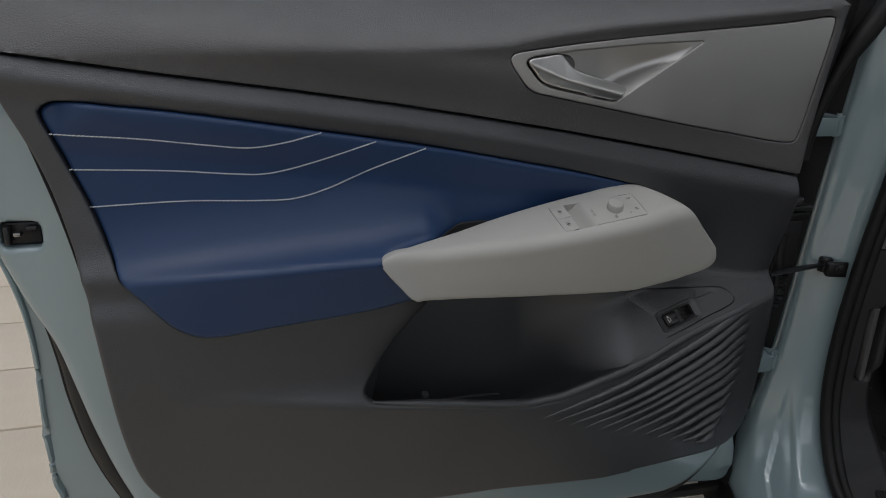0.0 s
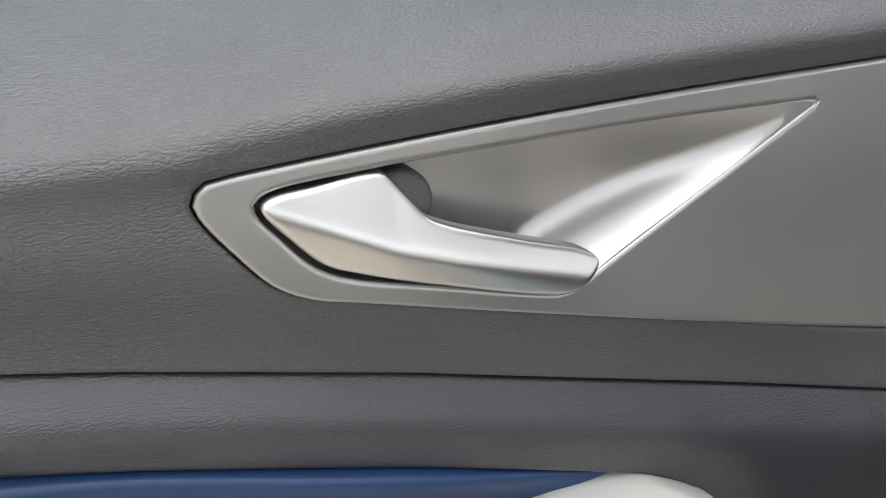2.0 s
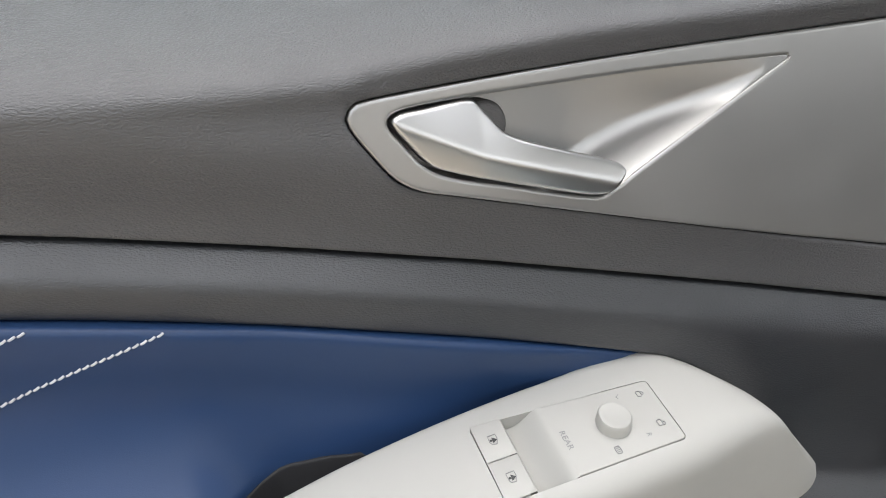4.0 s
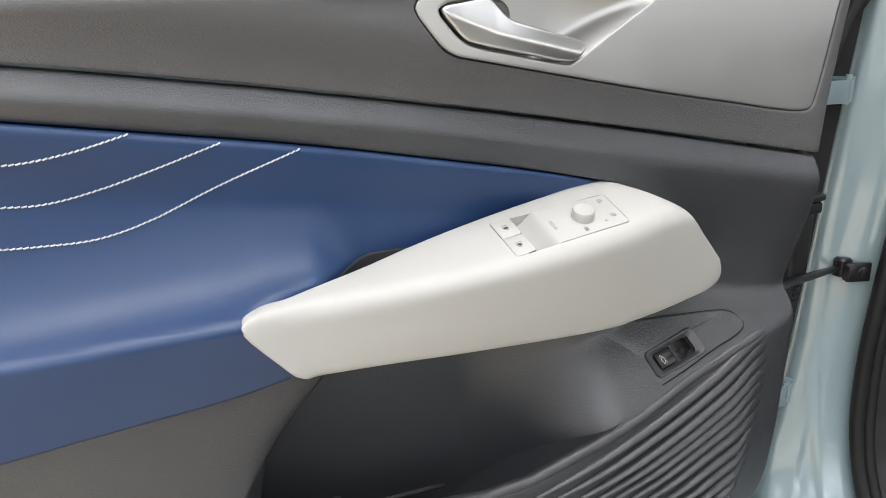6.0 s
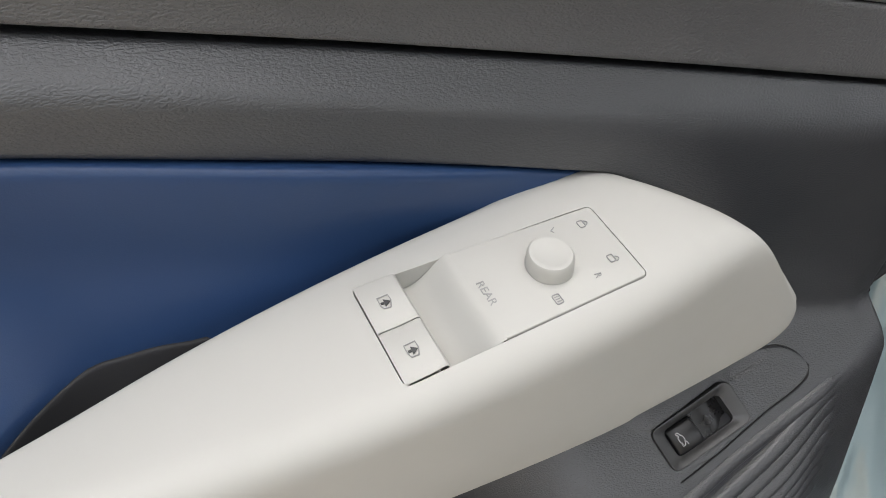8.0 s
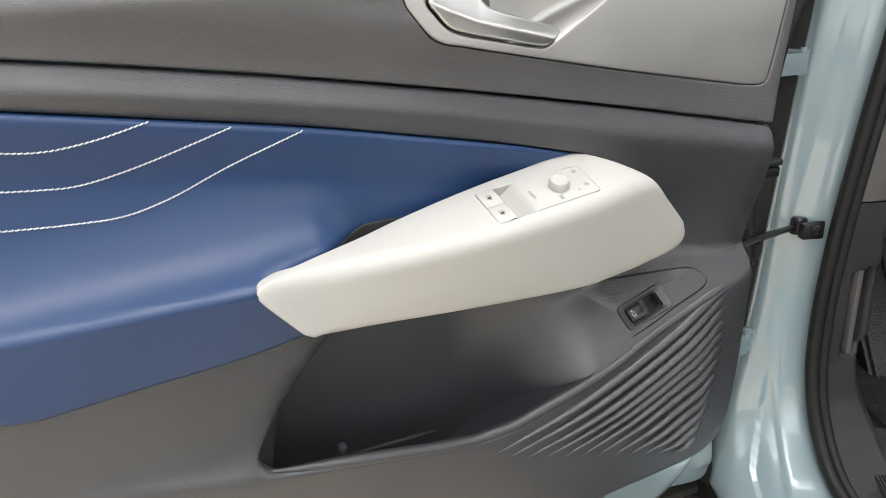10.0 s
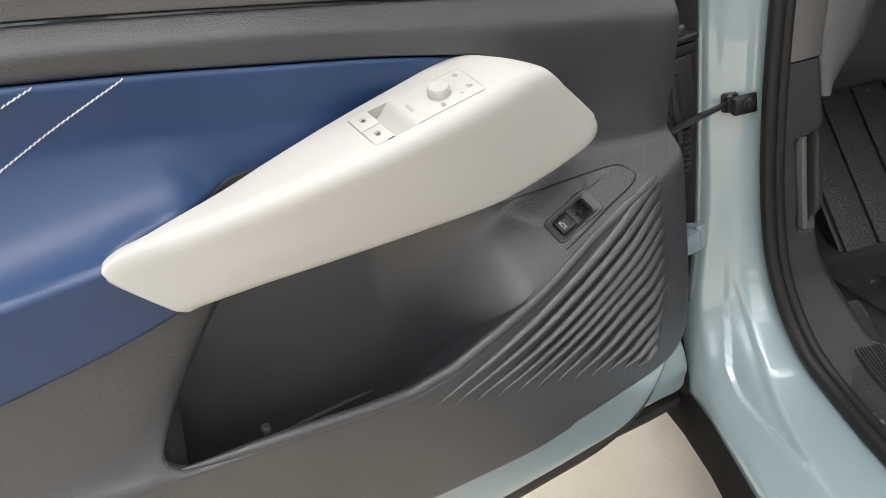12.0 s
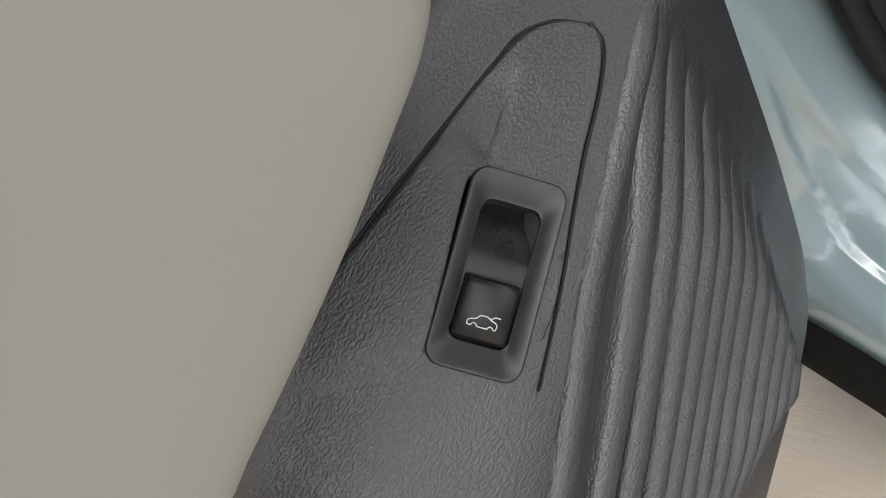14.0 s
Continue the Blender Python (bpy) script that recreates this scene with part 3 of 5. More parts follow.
def lathe(profile, m, sides=28):
    bm = bmesh.new()
    rings = [[bm.verts.new((r * math.cos(q), r * math.sin(q), h)) for q in np.linspace(0, 2 * math.pi, sides, endpoint=False)] for r, h in profile]
    for a, b in zip(rings, rings[1:]):
        for j in range(sides):
            bm.faces.new((a[j], a[(j + 1) % sides], b[(j + 1) % sides], b[j]))
    bm.faces.new(rings[-1])
    bm.transform(m)
    return bm


# ---- silver handle trim, finger scoop and lever ----
decor_y0 = lerp_table([(0.48, 0.7955), (0.6, 0.789), (0.93, 0.7755), (1.0, 0.773)])


def decor_y(x, z):
    return decor_y0(x) - 0.0012


SCOOP = [(0.5124, 1.0035), (0.5160, 1.0068), (0.553, 1.0135), (0.60, 1.0190), (0.67, 1.0262), (0.732, 1.0308), (0.7425, 1.0314), (0.7458, 1.0312), (0.7445, 1.0300), (0.738, 1.0258), (0.697, 0.9993), (0.652, 0.9700), (0.640, 0.9618), (0.631, 0.9578), (0.621, 0.9585), (0.58, 0.9665), (0.541, 0.9745), (0.530, 0.9805), (0.5188, 0.9925), (0.5130, 0.9995)]
scoop_loop = even(curve_through(SCOOP, 8), 0.003)
decor = part("handle_trim", sheet(inset(decor_loop, 0.0008), decor_y, 0.006, 0.0015, 0.01, [(scoop_loop, 0.0016, 0.004)]), SILVER, door, "satin silver handle surround")
HYP_A, HYP_B = np.array([0.746, 1.0314]), np.array([0.640, 0.9618])


def scoop_y(x, z):
    p = np.array([x, z])
    ab = HYP_B - HYP_A
    nrm = np.array([ab[1], -ab[0]]) / np.linalg.norm(ab)
    d = max(0.0, abs(float((p - HYP_A) @ nrm)))
    # a lit sloping flank beside the long edge, running into a deep cup behind the lever
    floor = 0.027 * ss(0.752 - x, -0.01, 0.135) + 0.0006
    bowl = floor - 0.004 * ss(z, 0.995, 1.03) * ss(x, 0.60, 0.70)
    y = max(0.0, soft_min(1.5 * d, bowl, 0.007))
    return decor_y(x, z) + 0.0012 + y


# mesh lines fanning from the tip of the scoop
tip = np.array([0.7425, 1.0300])
SCOOP_FLOW = []
for k in range(9):
    foot = np.array([0.6405 - 0.0115 * k, 0.9668 + 0.0030 * k])
    line = [tuple(tip + (foot - tip) * u) for u in np.linspace(0.10, 0.97, 30)]
    SCOOP_FLOW.append(line)
part("finger_scoop", sheet(inset(scoop_loop, -0.0006), scoop_y, 0.002, 0.0006, 0.0, lines=SCOOP_FLOW), SILVER, decor, "silver finger scoop behind the lever")
part("scoop_wall", loft([[(q[0], decor_y(*q) + 0.0014, q[1]) for q in scoop_loop] + [(scoop_loop[0][0], decor_y(*scoop_loop[0]) + 0.0014, scoop_loop[0][1])],
                         [(q[0], scoop_y(*q) + 0.002, q[1]) for q in scoop_loop] + [(scoop_loop[0][0], scoop_y(*scoop_loop[0]) + 0.002, scoop_loop[0][1])]]), SILVER, decor)
LEVER = [(0.5140, 1.0030), (0.5175, 1.0060), (0.5335, 1.0090), (0.5530, 1.0125), (0.5575, 1.0118), (0.5645, 1.0040), (0.5720, 0.9958), (0.5790, 0.9925), (0.6085, 0.9845), (0.6380, 0.9765), (0.6415, 0.9725), (0.6375, 0.9665), (0.6320, 0.9615), (0.6250, 0.9603), (0.585, 0.9675), (0.5450, 0.9760), (0.5350, 0.9795), (0.5238, 0.9900)]
lever_loop = even(curve_through(LEVER, 8), 0.002)
ridge_z = lerp_table([(0.51, 1.0035), (0.53, 0.9955), (0.56, 0.9840), (0.60, 0.9745), (0.645, 0.9640)])


def lever_y(x, z):
    e = z - ridge_z(x)
    y = decor_y(x, z) - 0.004 - 0.006 * ss(x, 0.515, 0.60)
    soft = math.sqrt(e * e + 0.0022**2)
    return y + (0.36 * soft if e > 0 else 0.34 * soft) - 0.0005


part("release_lever", sheet(lever_loop, lever_y, 0.0018, 0.0016, 0.007, lines=[[(x, ridge_z(x) + o) for x in np.linspace(0.536, 0.620, 44)] for o in (-0.0022, -0.0010, 0.0, 0.0010, 0.0022)]), CHROME, decor, "satin chrome door release lever", sharp=60)
# added black plate behind the lever, put in to darken its gap
part("lever_seat", sheet(inset(lever_loop, 0.0030), lambda x, z: decor_y(x, z) + 0.008, 0.006, 0.0005, 0.004), BLACK_PLASTIC, decor)
AXLE = axes((0.5655, 0.812, 0.9985), (1, 0, 0), (0, 0, 1))
part("lever_axle", lathe([(0.0130, 0.0), (0.0130, 0.012), (0.0124, 0.0140), (0.0105, 0.0155), (0.008, 0.0158)], AXLE, 32), LINING, decor, "dark curved lever axle")

# ---- blue insert with its armrest ----
crease_z = lerp_table([(0.0, 0.757), (0.0586, 0.7603), (0.1186, 0.7638), (0.1986, 0.7678), (0.2556, 0.7711), (0.3346, 0.7752), (0.42, 0.781)])
crease_y = lerp_table([(0.0, 0.801), (0.045, 0.7935), (0.12, 0.7795), (0.20, 0.7705), (0.257, 0.7668), (0.3346, 0.7603), (0.42, 0.754)])
root_z = lerp_table([(0.0, 0.802), (0.058, 0.805), (0.161, 0.811), (0.265, 0.818), (0.376, 0.824), (0.45, 0.828)])


rear_z = lerp_table([(0.33, 0.7795), (0.347, 0.7838), (0.385, 0.7890), (0.438, 0.7955), (0.483, 0.8045), (0.55, 0.8200), (0.609, 0.8335), (0.66, 0.8445), (0.70, 0.845)])
rear_y = lerp_table([(0.33, 0.770), (0.347, 0.7735), (0.385, 0.7860), (0.438, 0.8020), (0.483, 0.8100), (0.55, 0.8145), (0.61, 0.813), (0.66, 0.805)])


def blue_y(x, z):
    edge = (0.016 + 0.017 * ss(x, 0.45, 0.64)) * ss(z - (seam_z(x) - 0.048), -0.055, 0.008)
    wall = 0.831 - 0.009 * ss(x, 0.40, 0.56) - edge * (1 - 0.25 * ss(x, 0.40, 0.56))
    zc, yc, zt = crease_z(x), crease_y(x), root_z(x)
    # armrest top meeting its front face over a soft rounded edge
    s = (z - zc) / (zt - zc)
    reach = wall - yc
    upper_face = yc + reach * (1 - math.exp(-1.9 * s)) if s > 0 else yc + reach * 1.9 * s
    front_face = yc + (0.789 - yc) * (zc - z) / 0.08
    y = -soft_min(-upper_face, -front_face, 0.009)
    # beside the cream handle the pad lies flush with its rear edge, then drops into the grip
    zb, yb = rear_z(x), rear_y(x)
    flush = yb + (wall - yb) * (1 - math.exp(-max(0.0, z - zb) / 0.022))
    hollow = flush + (wall + 0.003 - flush) * ss(x, 0.395, 0.46) * (1 - ss(x, 0.58, 0.66))
    w = ss(x - max(0.333, 0.333 + (0.775 - z) * 0.77), -0.01 * ss(z, 0.778, 0.80), 0.022 + 0.03 * ss(z, 0.778, 0.802))
    if z > 0.70:
        y = y * (1 - w) + hollow * w
    return y


insert = part("armrest_insert", sheet(inset(blue_loop, 0.0012), blue_y, 0.0045, 0.0045, 0.02, lines=[]), BLUE, door, "navy blue leatherette insert with padded armrest", sharp=70)
STITCHES = [[(-0.009, 0.919), (0.08, 0.913), (0.15, 0.905), (0.192, 0.9015), (0.23, 0.907), (0.274, 0.9190)],
            [(0.005, 0.880), (0.106, 0.876), (0.18, 0.870), (0.209, 0.8695), (0.248, 0.8775), (0.341, 0.9090)],
            [(0.019, 0.838), (0.121, 0.841), (0.20, 0.8385), (0.241, 0.8395), (0.281, 0.850), (0.34, 0.8755), (0.402, 0.9000)]]
for line in STITCHES:
    way = even(curve_through(line, 12, False), 0.0011, False)
    bm = bmesh.new()
    for k in range(0, len(way) - 4, 4):
        seg = way[k : k + 4]
        lean = (seg[-1] - seg[0])
        lean = np.array([-lean[1], lean[0]]) / (np.linalg.norm(lean) + 1e-9) * 0.0004
        pts = [(q[0] + lean[0] * (j - 1.5) / 1.5, blue_y(q[0], q[1]) - (0.0002, 0.0009, 0.0009, 0.0002)[j], q[1] + lean[1] * (j - 1.5) / 1.5) for j, q in enumerate(seg)]
        t = tube(pts, 0.00070, 6, up=(0, -1, 0))
        me = bpy.data.meshes.new("thread_bit")
        t.to_mesh(me)
        t.free()
        bm.from_mesh(me)
        bpy.data.meshes.remove(me)
    part("stitching", bm, THREAD, insert, "pale contrast stitching")

# a dark sheet on the insert paints the shade of the grip hollow behind the cream handle
GRIP = [(0.399, 0.7698), (0.404, 0.7738), (0.412, 0.7818), (0.421, 0.7868), (0.44, 0.7938), (0.452, 0.7978), (0.466, 0.7988), (0.479, 0.7998), (0.492, 0.7988), (0.502, 0.798), (0.502, 0.786), (0.444, 0.761)]
part("grip_cup", sheet(even(curve_through(GRIP, 8), 0.006), lambda x, z: blue_y(x, z) - 0.0016, 0.004, 0.0014, 0.008), HOLLOW_SHADE, insert, "black sheet standing in for the shaded grip hollow")

# ---- cream pull handle with the switches ----
B_LINE = curve_through([(0.3365, 0.764, 0.7700), (0.3345, 0.764, 0.7780), (0.347, 0.768, 0.7840), (0.385, 0.7825, 0.7898), (0.438, 0.7980, 0.7972), (0.483, 0.8065, 0.8075), (0.542, 0.811, 0.8212), (0.609, 0.811, 0.8358), (0.655, 0.806, 0.8458), (0.684, 0.800, 0.8475), (0.705, 0.784, 0.8425), (0.722, 0.770, 0.8350), (0.734, 0.763, 0.8280), (0.742, 0.762, 0.819), (0.747, 0.762, 0.810)], 8, False)
F_LINE = curve_through([(0.3355, 0.757, 0.7670), (0.332, 0.756, 0.7745), (0.343, 0.757, 0.7815), (0.372, 0.757, 0.784), (0.41, 0.751, 0.787), (0.48, 0.741, 0.792), (0.55, 0.733, 0.799), (0.62, 0.730, 0.809), (0.67, 0.731, 0.817), (0.695, 0.734, 0.8222), (0.715, 0.737, 0.8258), (0.731, 0.7405, 0.8258), (0.740, 0.7425, 0.8215), (0.746, 0.744, 0.8145), (0.7505, 0.746, 0.807)], 8, False)
L_LINE = curve_through([(0.376, 0.762, 0.7200), (0.381, 0.763, 0.7170), (0.3900, 0.765, 0.7168), (0.4095, 0.7655, 0.7160), (0.4477, 0.766, 0.7145), (0.518, 0.768, 0.7100), (0.598, 0.772, 0.7050), (0.658, 0.775, 0.7020), (0.698, 0.777, 0.7020), (0.746, 0.776, 0.7097), (0.7755, 0.773, 0.7182), (0.795, 0.770, 0.7255), (0.8065, 0.7685, 0.7337), (0.8095, 0.7675, 0.7443), (0.8055, 0.766, 0.7553)], 8, False)


def bend(a, b, c, r, n=6):
    """A rounded corner at b between a and c."""
    a, b, c = Vector(a), Vector(b), Vector(c)
    p, q = b + (a - b).normalized() * min(r, (a - b).length * 0.45), b + (c - b).normalized() * min(r, (c - b).length * 0.45)
    return [tuple((1 - t) ** 2 * p + 2 * t * (1 - t) * b + t * t * q) for t in np.linspace(0, 1, n).tolist()]


def pod_row(b, f, l):
    b, f, l = (np.array(v, float) for v in (b, f, l))
    steep = ss(b[0], 0.345, 0.385) * (1 - ss(b[0], 0.60, 0.68))
    bb, lb = np.array([b[0], 0.868 + (b[1] + 0.012 - 0.868) * steep, b[2] - 0.012 - 0.030 * steep]), np.array([l[0], 0.868, l[2] + 0.006])
    turns = [bend(bb, b, f, 0.008 - 0.003 * steep), bend(b, f, l, 0.021, 11), bend(f, l, lb, 0.013)]
    row = [tuple(bb)] + turns[0]
    for before, turn in zip(turns, turns[1:]):
        p, q = np.array(before[-1]), np.array(turn[0])
        low = 0.0016 * ss(b[0], 0.37, 0.45) * (1 - ss(b[0], 0.57, 0.68)) if turn is turns[2] else 0.0
        row += [tuple(p + (q - p) * s - np.array([0, low * k, 0])) for s, k in ((0.2, 0.1), (0.45, 0.5), (0.62, 1.0), (0.78, 0.55))] + turn
    row.append(tuple(lb))
    return row


n = len(B_LINE)
rows = []
R_END = 0.004
for q in (80, 55, 30, 12):
    s, c = math.sin(radians(q)), math.cos(radians(q))
    rows.append(pod_row(B_LINE[0] + [-R_END * s * 0.5, R_END * (1 - c), 0], F_LINE[0] + [-R_END * s * 0.5, R_END * (1 - c), 0], L_LINE[0] + [-R_END * s * 0.5, R_END * (1 - c), 0]))
for k in range(n):
    rows.append(pod_row(B_LINE[k], F_LINE[k], L_LINE[k]))
R_END = 0.009
for q in (12, 30, 55, 80):
    s, c = math.sin(radians(q)), math.cos(radians(q))
    e = np.array([R_END * s * 0.6, R_END * (1 - c) * 1.4, 0])
    rows.append(pod_row(B_LINE[-1] + e, F_LINE[-1] + e, L_LINE[-1] + e))
pod_bm = loft(rows, cap=True, wrap=True)
bmesh.ops.recalc_face_normals(pod_bm, faces=pod_bm.faces)
for x_side, times in ((lambda v: v.co.x > 0.70, 4), (lambda v: v.co.x < 0.345, 1)):
    near = [v for v in pod_bm.verts if x_side(v) and v.co.y < 0.85]
    for _ in range(times):
        bmesh.ops.smooth_vert(pod_bm, verts=near, factor=0.5, use_axis_x=True, use_axis_y=True, use_axis_z=True)
pod = part("pull_handle", pod_bm, WHITE, door, "cream white plastic door pull with switches", sharp=50)

SW = axes((0.5545, 0.7425, 0.8065), (0.112, -0.002, 0.0175), (0.0, 0.045, 0.0175)) @ Matrix.Translation((0, 0, -0.0046)) @ Matrix.Rotation(-math.atan2(0.0022, 0.1155), 4, "Y") @ Matrix.Translation((0.0052, 0.0030, 0))
SW_L, SW_W = 0.1125, 0.0430
INTO = SW.inverted()


def fitted(v, twist):
    """The switch field widens to the rear and follows the slight twist of the handle's top."""
    q = INTO @ v
    y = q.y * (1 + 0.24 * (1 - q.x / SW_L))
    return SW @ Vector((q.x, y, q.z + twist * (q.x - 0.057) * (y - 0.024)))


# the well is cut into the handle, then filled with the moving switches
cut_bm = slab(round_rect(-0.0005, SW_L + 0.0005, -0.0005, SW_W + 0.0005, 0.0030, 4), -0.016, 0.012, SW)
cut_me = bpy.data.meshes.new("well")
for v in cut_bm.verts:
    v.co = fitted(v.co, 0.0)
cut_bm.to_mesh(cut_me)
cut_bm.free()
cutter = new("well", cut_me)
boolean = pod.modifiers.new("well", "BOOLEAN")
boolean.operation, boolean.object, boolean.solver = "DIFFERENCE", cutter, "EXACT"
bpy.context.view_layer.update()
cut_pod = bpy.data.meshes.new_from_object(pod.evaluated_get(bpy.context.evaluated_depsgraph_get()))
pod.modifiers.clear()
bpy.data.objects.remove(cutter)
if len(cut_pod.polygons) > 200:
    pod.data = cut_pod
    pod.data.materials.clear()
    pod.data.materials.append(WHITE)
top = 0.0002
# floor of the well, curving up to the fixed panel
rows = []
for u in np.linspace(0.0, 1.0, 16):
    x = 0.015 + 0.029 * u
    h = -0.0135 + 0.0139 * ss(u, 0.2, 1.0) ** 1.5
    rows.append([tuple(SW @ Vector((x, y, h))) for y in np.linspace(-0.0004, SW_W + 0.0004, 5)])
part("switch_well", loft(rows), WHITE, pod)
for k in range(2):
    y0, y1 = 0.0002 + k * SW_W / 2, (k + 1) * SW_W / 2 - 0.0002
    rows = []
    for x, h in ((0.0001, -0.006), (0.0001, top - 0.0010), (0.0022, top - 0.0003), (0.010, top - 0.0003), (0.0155, top + 0.0004), (0.0178, top + 0.0006), (0.0188, top - 0.0006), (0.0184, -0.003), (0.0175, -0.012)):
        rows.append([tuple(SW @ Vector((x, y, h - (0.0006 if y in (y0, y1) else 0)))) for y in (y0, y0 + 0.0007, (y0 + y1) / 2, y1 - 0.0007, y1)])
    part("window_button", loft(rows), WHITE, pod, "cream window lift button", sharp=50)
    # little window-in-door symbol
    c = Vector((0.0092, (y0 + y1) / 2, top - 0.0001))
    ring = [(c.x + p, c.y + q) for p, q in ((-0.0024, -0.0012), (-0.0016, -0.0026), (0.0012, -0.0028), (0.0026, 0.0002), (0.0024, 0.0026), (-0.0024, 0.0024))]
    part("window_symbol", tube([tuple(SW @ Vector((p[0], p[1], c.z + 0.0002))) for p in ring], 0.00028, 6, closed=True), PRINT, pod, "small grey window symbol")
    part("window_symbol", slab([(c.x - 0.0006, c.y - 0.0020), (c.x + 0.0022, c.y - 0.0004), (c.x - 0.0004, c.y + 0.0012)], c.z, c.z + 0.0004, SW), SWITCH_PLASTIC, pod, "dark arrow")
    part("window_symbol", slab([(c.x - 0.0020, c.y - 0.0008), (c.x - 0.0006, c.y - 0.0008), (c.x - 0.0006, c.y + 0.0001), (c.x - 0.0020, c.y + 0.0001)], c.z, c.z + 0.0004, SW), SWITCH_PLASTIC, pod, "dark arrow")
fixed = part("switch_panel", slab(round_rect(0.0428, SW_L, 0.0, SW_W, 0.0022, 4), -0.003, top, SW, 0.0006), WHITE, pod, "cream switch panel with mirror control")


KNOB = SW @ Matrix.Translation((0.0785, SW_W * 0.50, top))
part("mirror_knob", lathe([(0.0100, 0.0), (0.0098, 0.004), (0.0095, 0.0072), (0.0088, 0.0083), (0.0075, 0.0085), (0.0068, 0.0080)], KNOB), WHITE, pod, "cream mirror adjuster knob", sharp=45)


def lettering(text, size, m, material, parent, name="lettering", label=""):
    cu = bpy.data.curves.new("lettering", "FONT")
    cu.body, cu.size, cu.align_x, cu.align_y, cu.extrude = text, size, "CENTER", "CENTER", 0.0001
    tmp = new("lettering_source", cu)
    bpy.context.view_layer.update()
    me = bpy.data.meshes.new_from_object(tmp.evaluated_get(bpy.context.evaluated_depsgraph_get()))
    me.transform(m)
    bpy.data.objects.remove(tmp)
    return link_part(name, me, material, parent, label)


lettering("REAR", 0.0050, SW @ pose(0.0478, SW_W * 0.47, top + 0.0002, 0, 0, -90), PRINT, pod, label="small grey lettering")
lettering("L", 0.0042, SW @ pose(0.0905, SW_W * 0.86, top + 0.0002, 0, 0, -60), PRINT, pod)
lettering("R", 0.0042, SW @ pose(0.0935, SW_W * 0.20, top + 0.0002, 0, 0, -100), PRINT, pod)
for px, py, shut in ((0.1035, 0.0350, 1), (0.1040, 0.0135, 0)):
    c = SW @ pose(px, py, top + 0.0001, 0, 0, -90)
    part("lock_symbol", tube([tuple(c @ Vector((p[0], p[1], 0.0001))) for p in round_rect(-0.0019, 0.0019, -0.0016, 0.0010, 0.0006, 3)], 0.00028, 6, closed=True), PRINT, pod, "small grey padlock symbol")
    part("shackle", tube([tuple(c @ Vector((0.0012 * math.cos(q) + (0 if shut else 0.0010), 0.0010 + 0.0016 * math.sin(q), 0.0001))) for q in np.linspace(0, math.pi, 8)], 0.00028, 6), PRINT, pod)
c = SW @ pose(0.0720, 0.0060, top + 0.0001, 0, 0, -90)
part("mirror_symbol", tube([tuple(c @ Vector((p[0], p[1], 0.0001))) for p in round_rect(-0.0022, 0.0022, -0.0016, 0.0016, 0.0008, 3)], 0.00028, 6, closed=True), PRINT, pod, "small grey heated mirror symbol")
for k in (-1, 0, 1):
    part("mirror_symbol", slab([(k * 0.0011 - 0.0002, -0.0010), (k * 0.0011 + 0.0002, -0.0010), (k * 0.0011 + 0.0002, 0.0012), (k * 0.0011 - 0.0002, 0.0012)], 0, 0.0002, c), PRINT, pod)

for ob in pod.children:
    for v in ob.data.vertices:
        v.co = fitted(v.co, 0.50)

# ---- tailgate switch in its plate ----
PLATE = [(0.720, 0.672), (0.783, 0.6785), (0.817, 0.6805), (0.846, 0.6818), (0.858, 0.6818), (0.8675, 0.6775), (0.8722, 0.6705), (0.869, 0.6655), (0.856, 0.6585), (0.8345, 0.6502), (0.815, 0.642), (0.795, 0.6332), (0.772, 0.6240), (0.757, 0.6185), (0.742, 0.625), (0.733, 0.645), (0.722, 0.660)]


def plate_y(x, z):
    # a soft crease runs up from the corner of the recess
    off = (z - 0.6666) * 0.951 - (x - 0.8151) * 0.309
    fold = 0.0030 * ss(off, -0.0004, 0.0008) * math.exp(-max(0.0, off) / 0.010) * ss(x, 0.812, 0.822) * (1 - ss(x, 0.832, 0.852))
    return panel_y(x, z) + fold + 0.0012 - 0.0030 * ss(0.8 * (x - 0.752) + 1.2 * (z - 0.632), 0.0, 0.03)


plate_loop = even(curve_through(PLATE, 8), 0.004)
gap = even(curve_through([(0.873, 0.6705), (0.8695, 0.6645), (0.856, 0.6572), (0.8345, 0.6490), (0.815, 0.6408), (0.795, 0.6320), (0.772, 0.6228), (0.762, 0.6190)], 6, False), 0.003, False)
part("plate_gap", tube([(q[0], panel_y(q[0], q[1]) - 0.0002, q[1]) for q in gap], lambda s: 0.0010 - 0.0004 * s, 6), RUBBER, lower)
seam = even(curve_through([(0.720, 0.6724), (0.783, 0.6789), (0.817, 0.6809), (0.846, 0.6822), (0.8582, 0.6822), (0.8679, 0.6777), (0.8726, 0.6705)], 8, False), 0.003, False)
part("plate_gap", tube([(q[0], panel_y(q[0], q[1]) + 0.0001, q[1]) for q in seam], 0.0006, 6), RUBBER, lower)
hole2 = even(switch_hole, 0.003)
plate = part("switch_plate", sheet(plate_loop, plate_y, 0.0025, 0.0008, 0.003, [(hole2, 0.0006, 0.0)], [[(x, 0.6666 + 0.325 * (x - 0.8151) + o) for x in np.linspace(0.817, 0.846, 16)] for o in (-0.0006, 0.0002, 0.0010, 0.0024)]), HARD_TRIM, lower, "grained plastic switch plate", sharp=60)
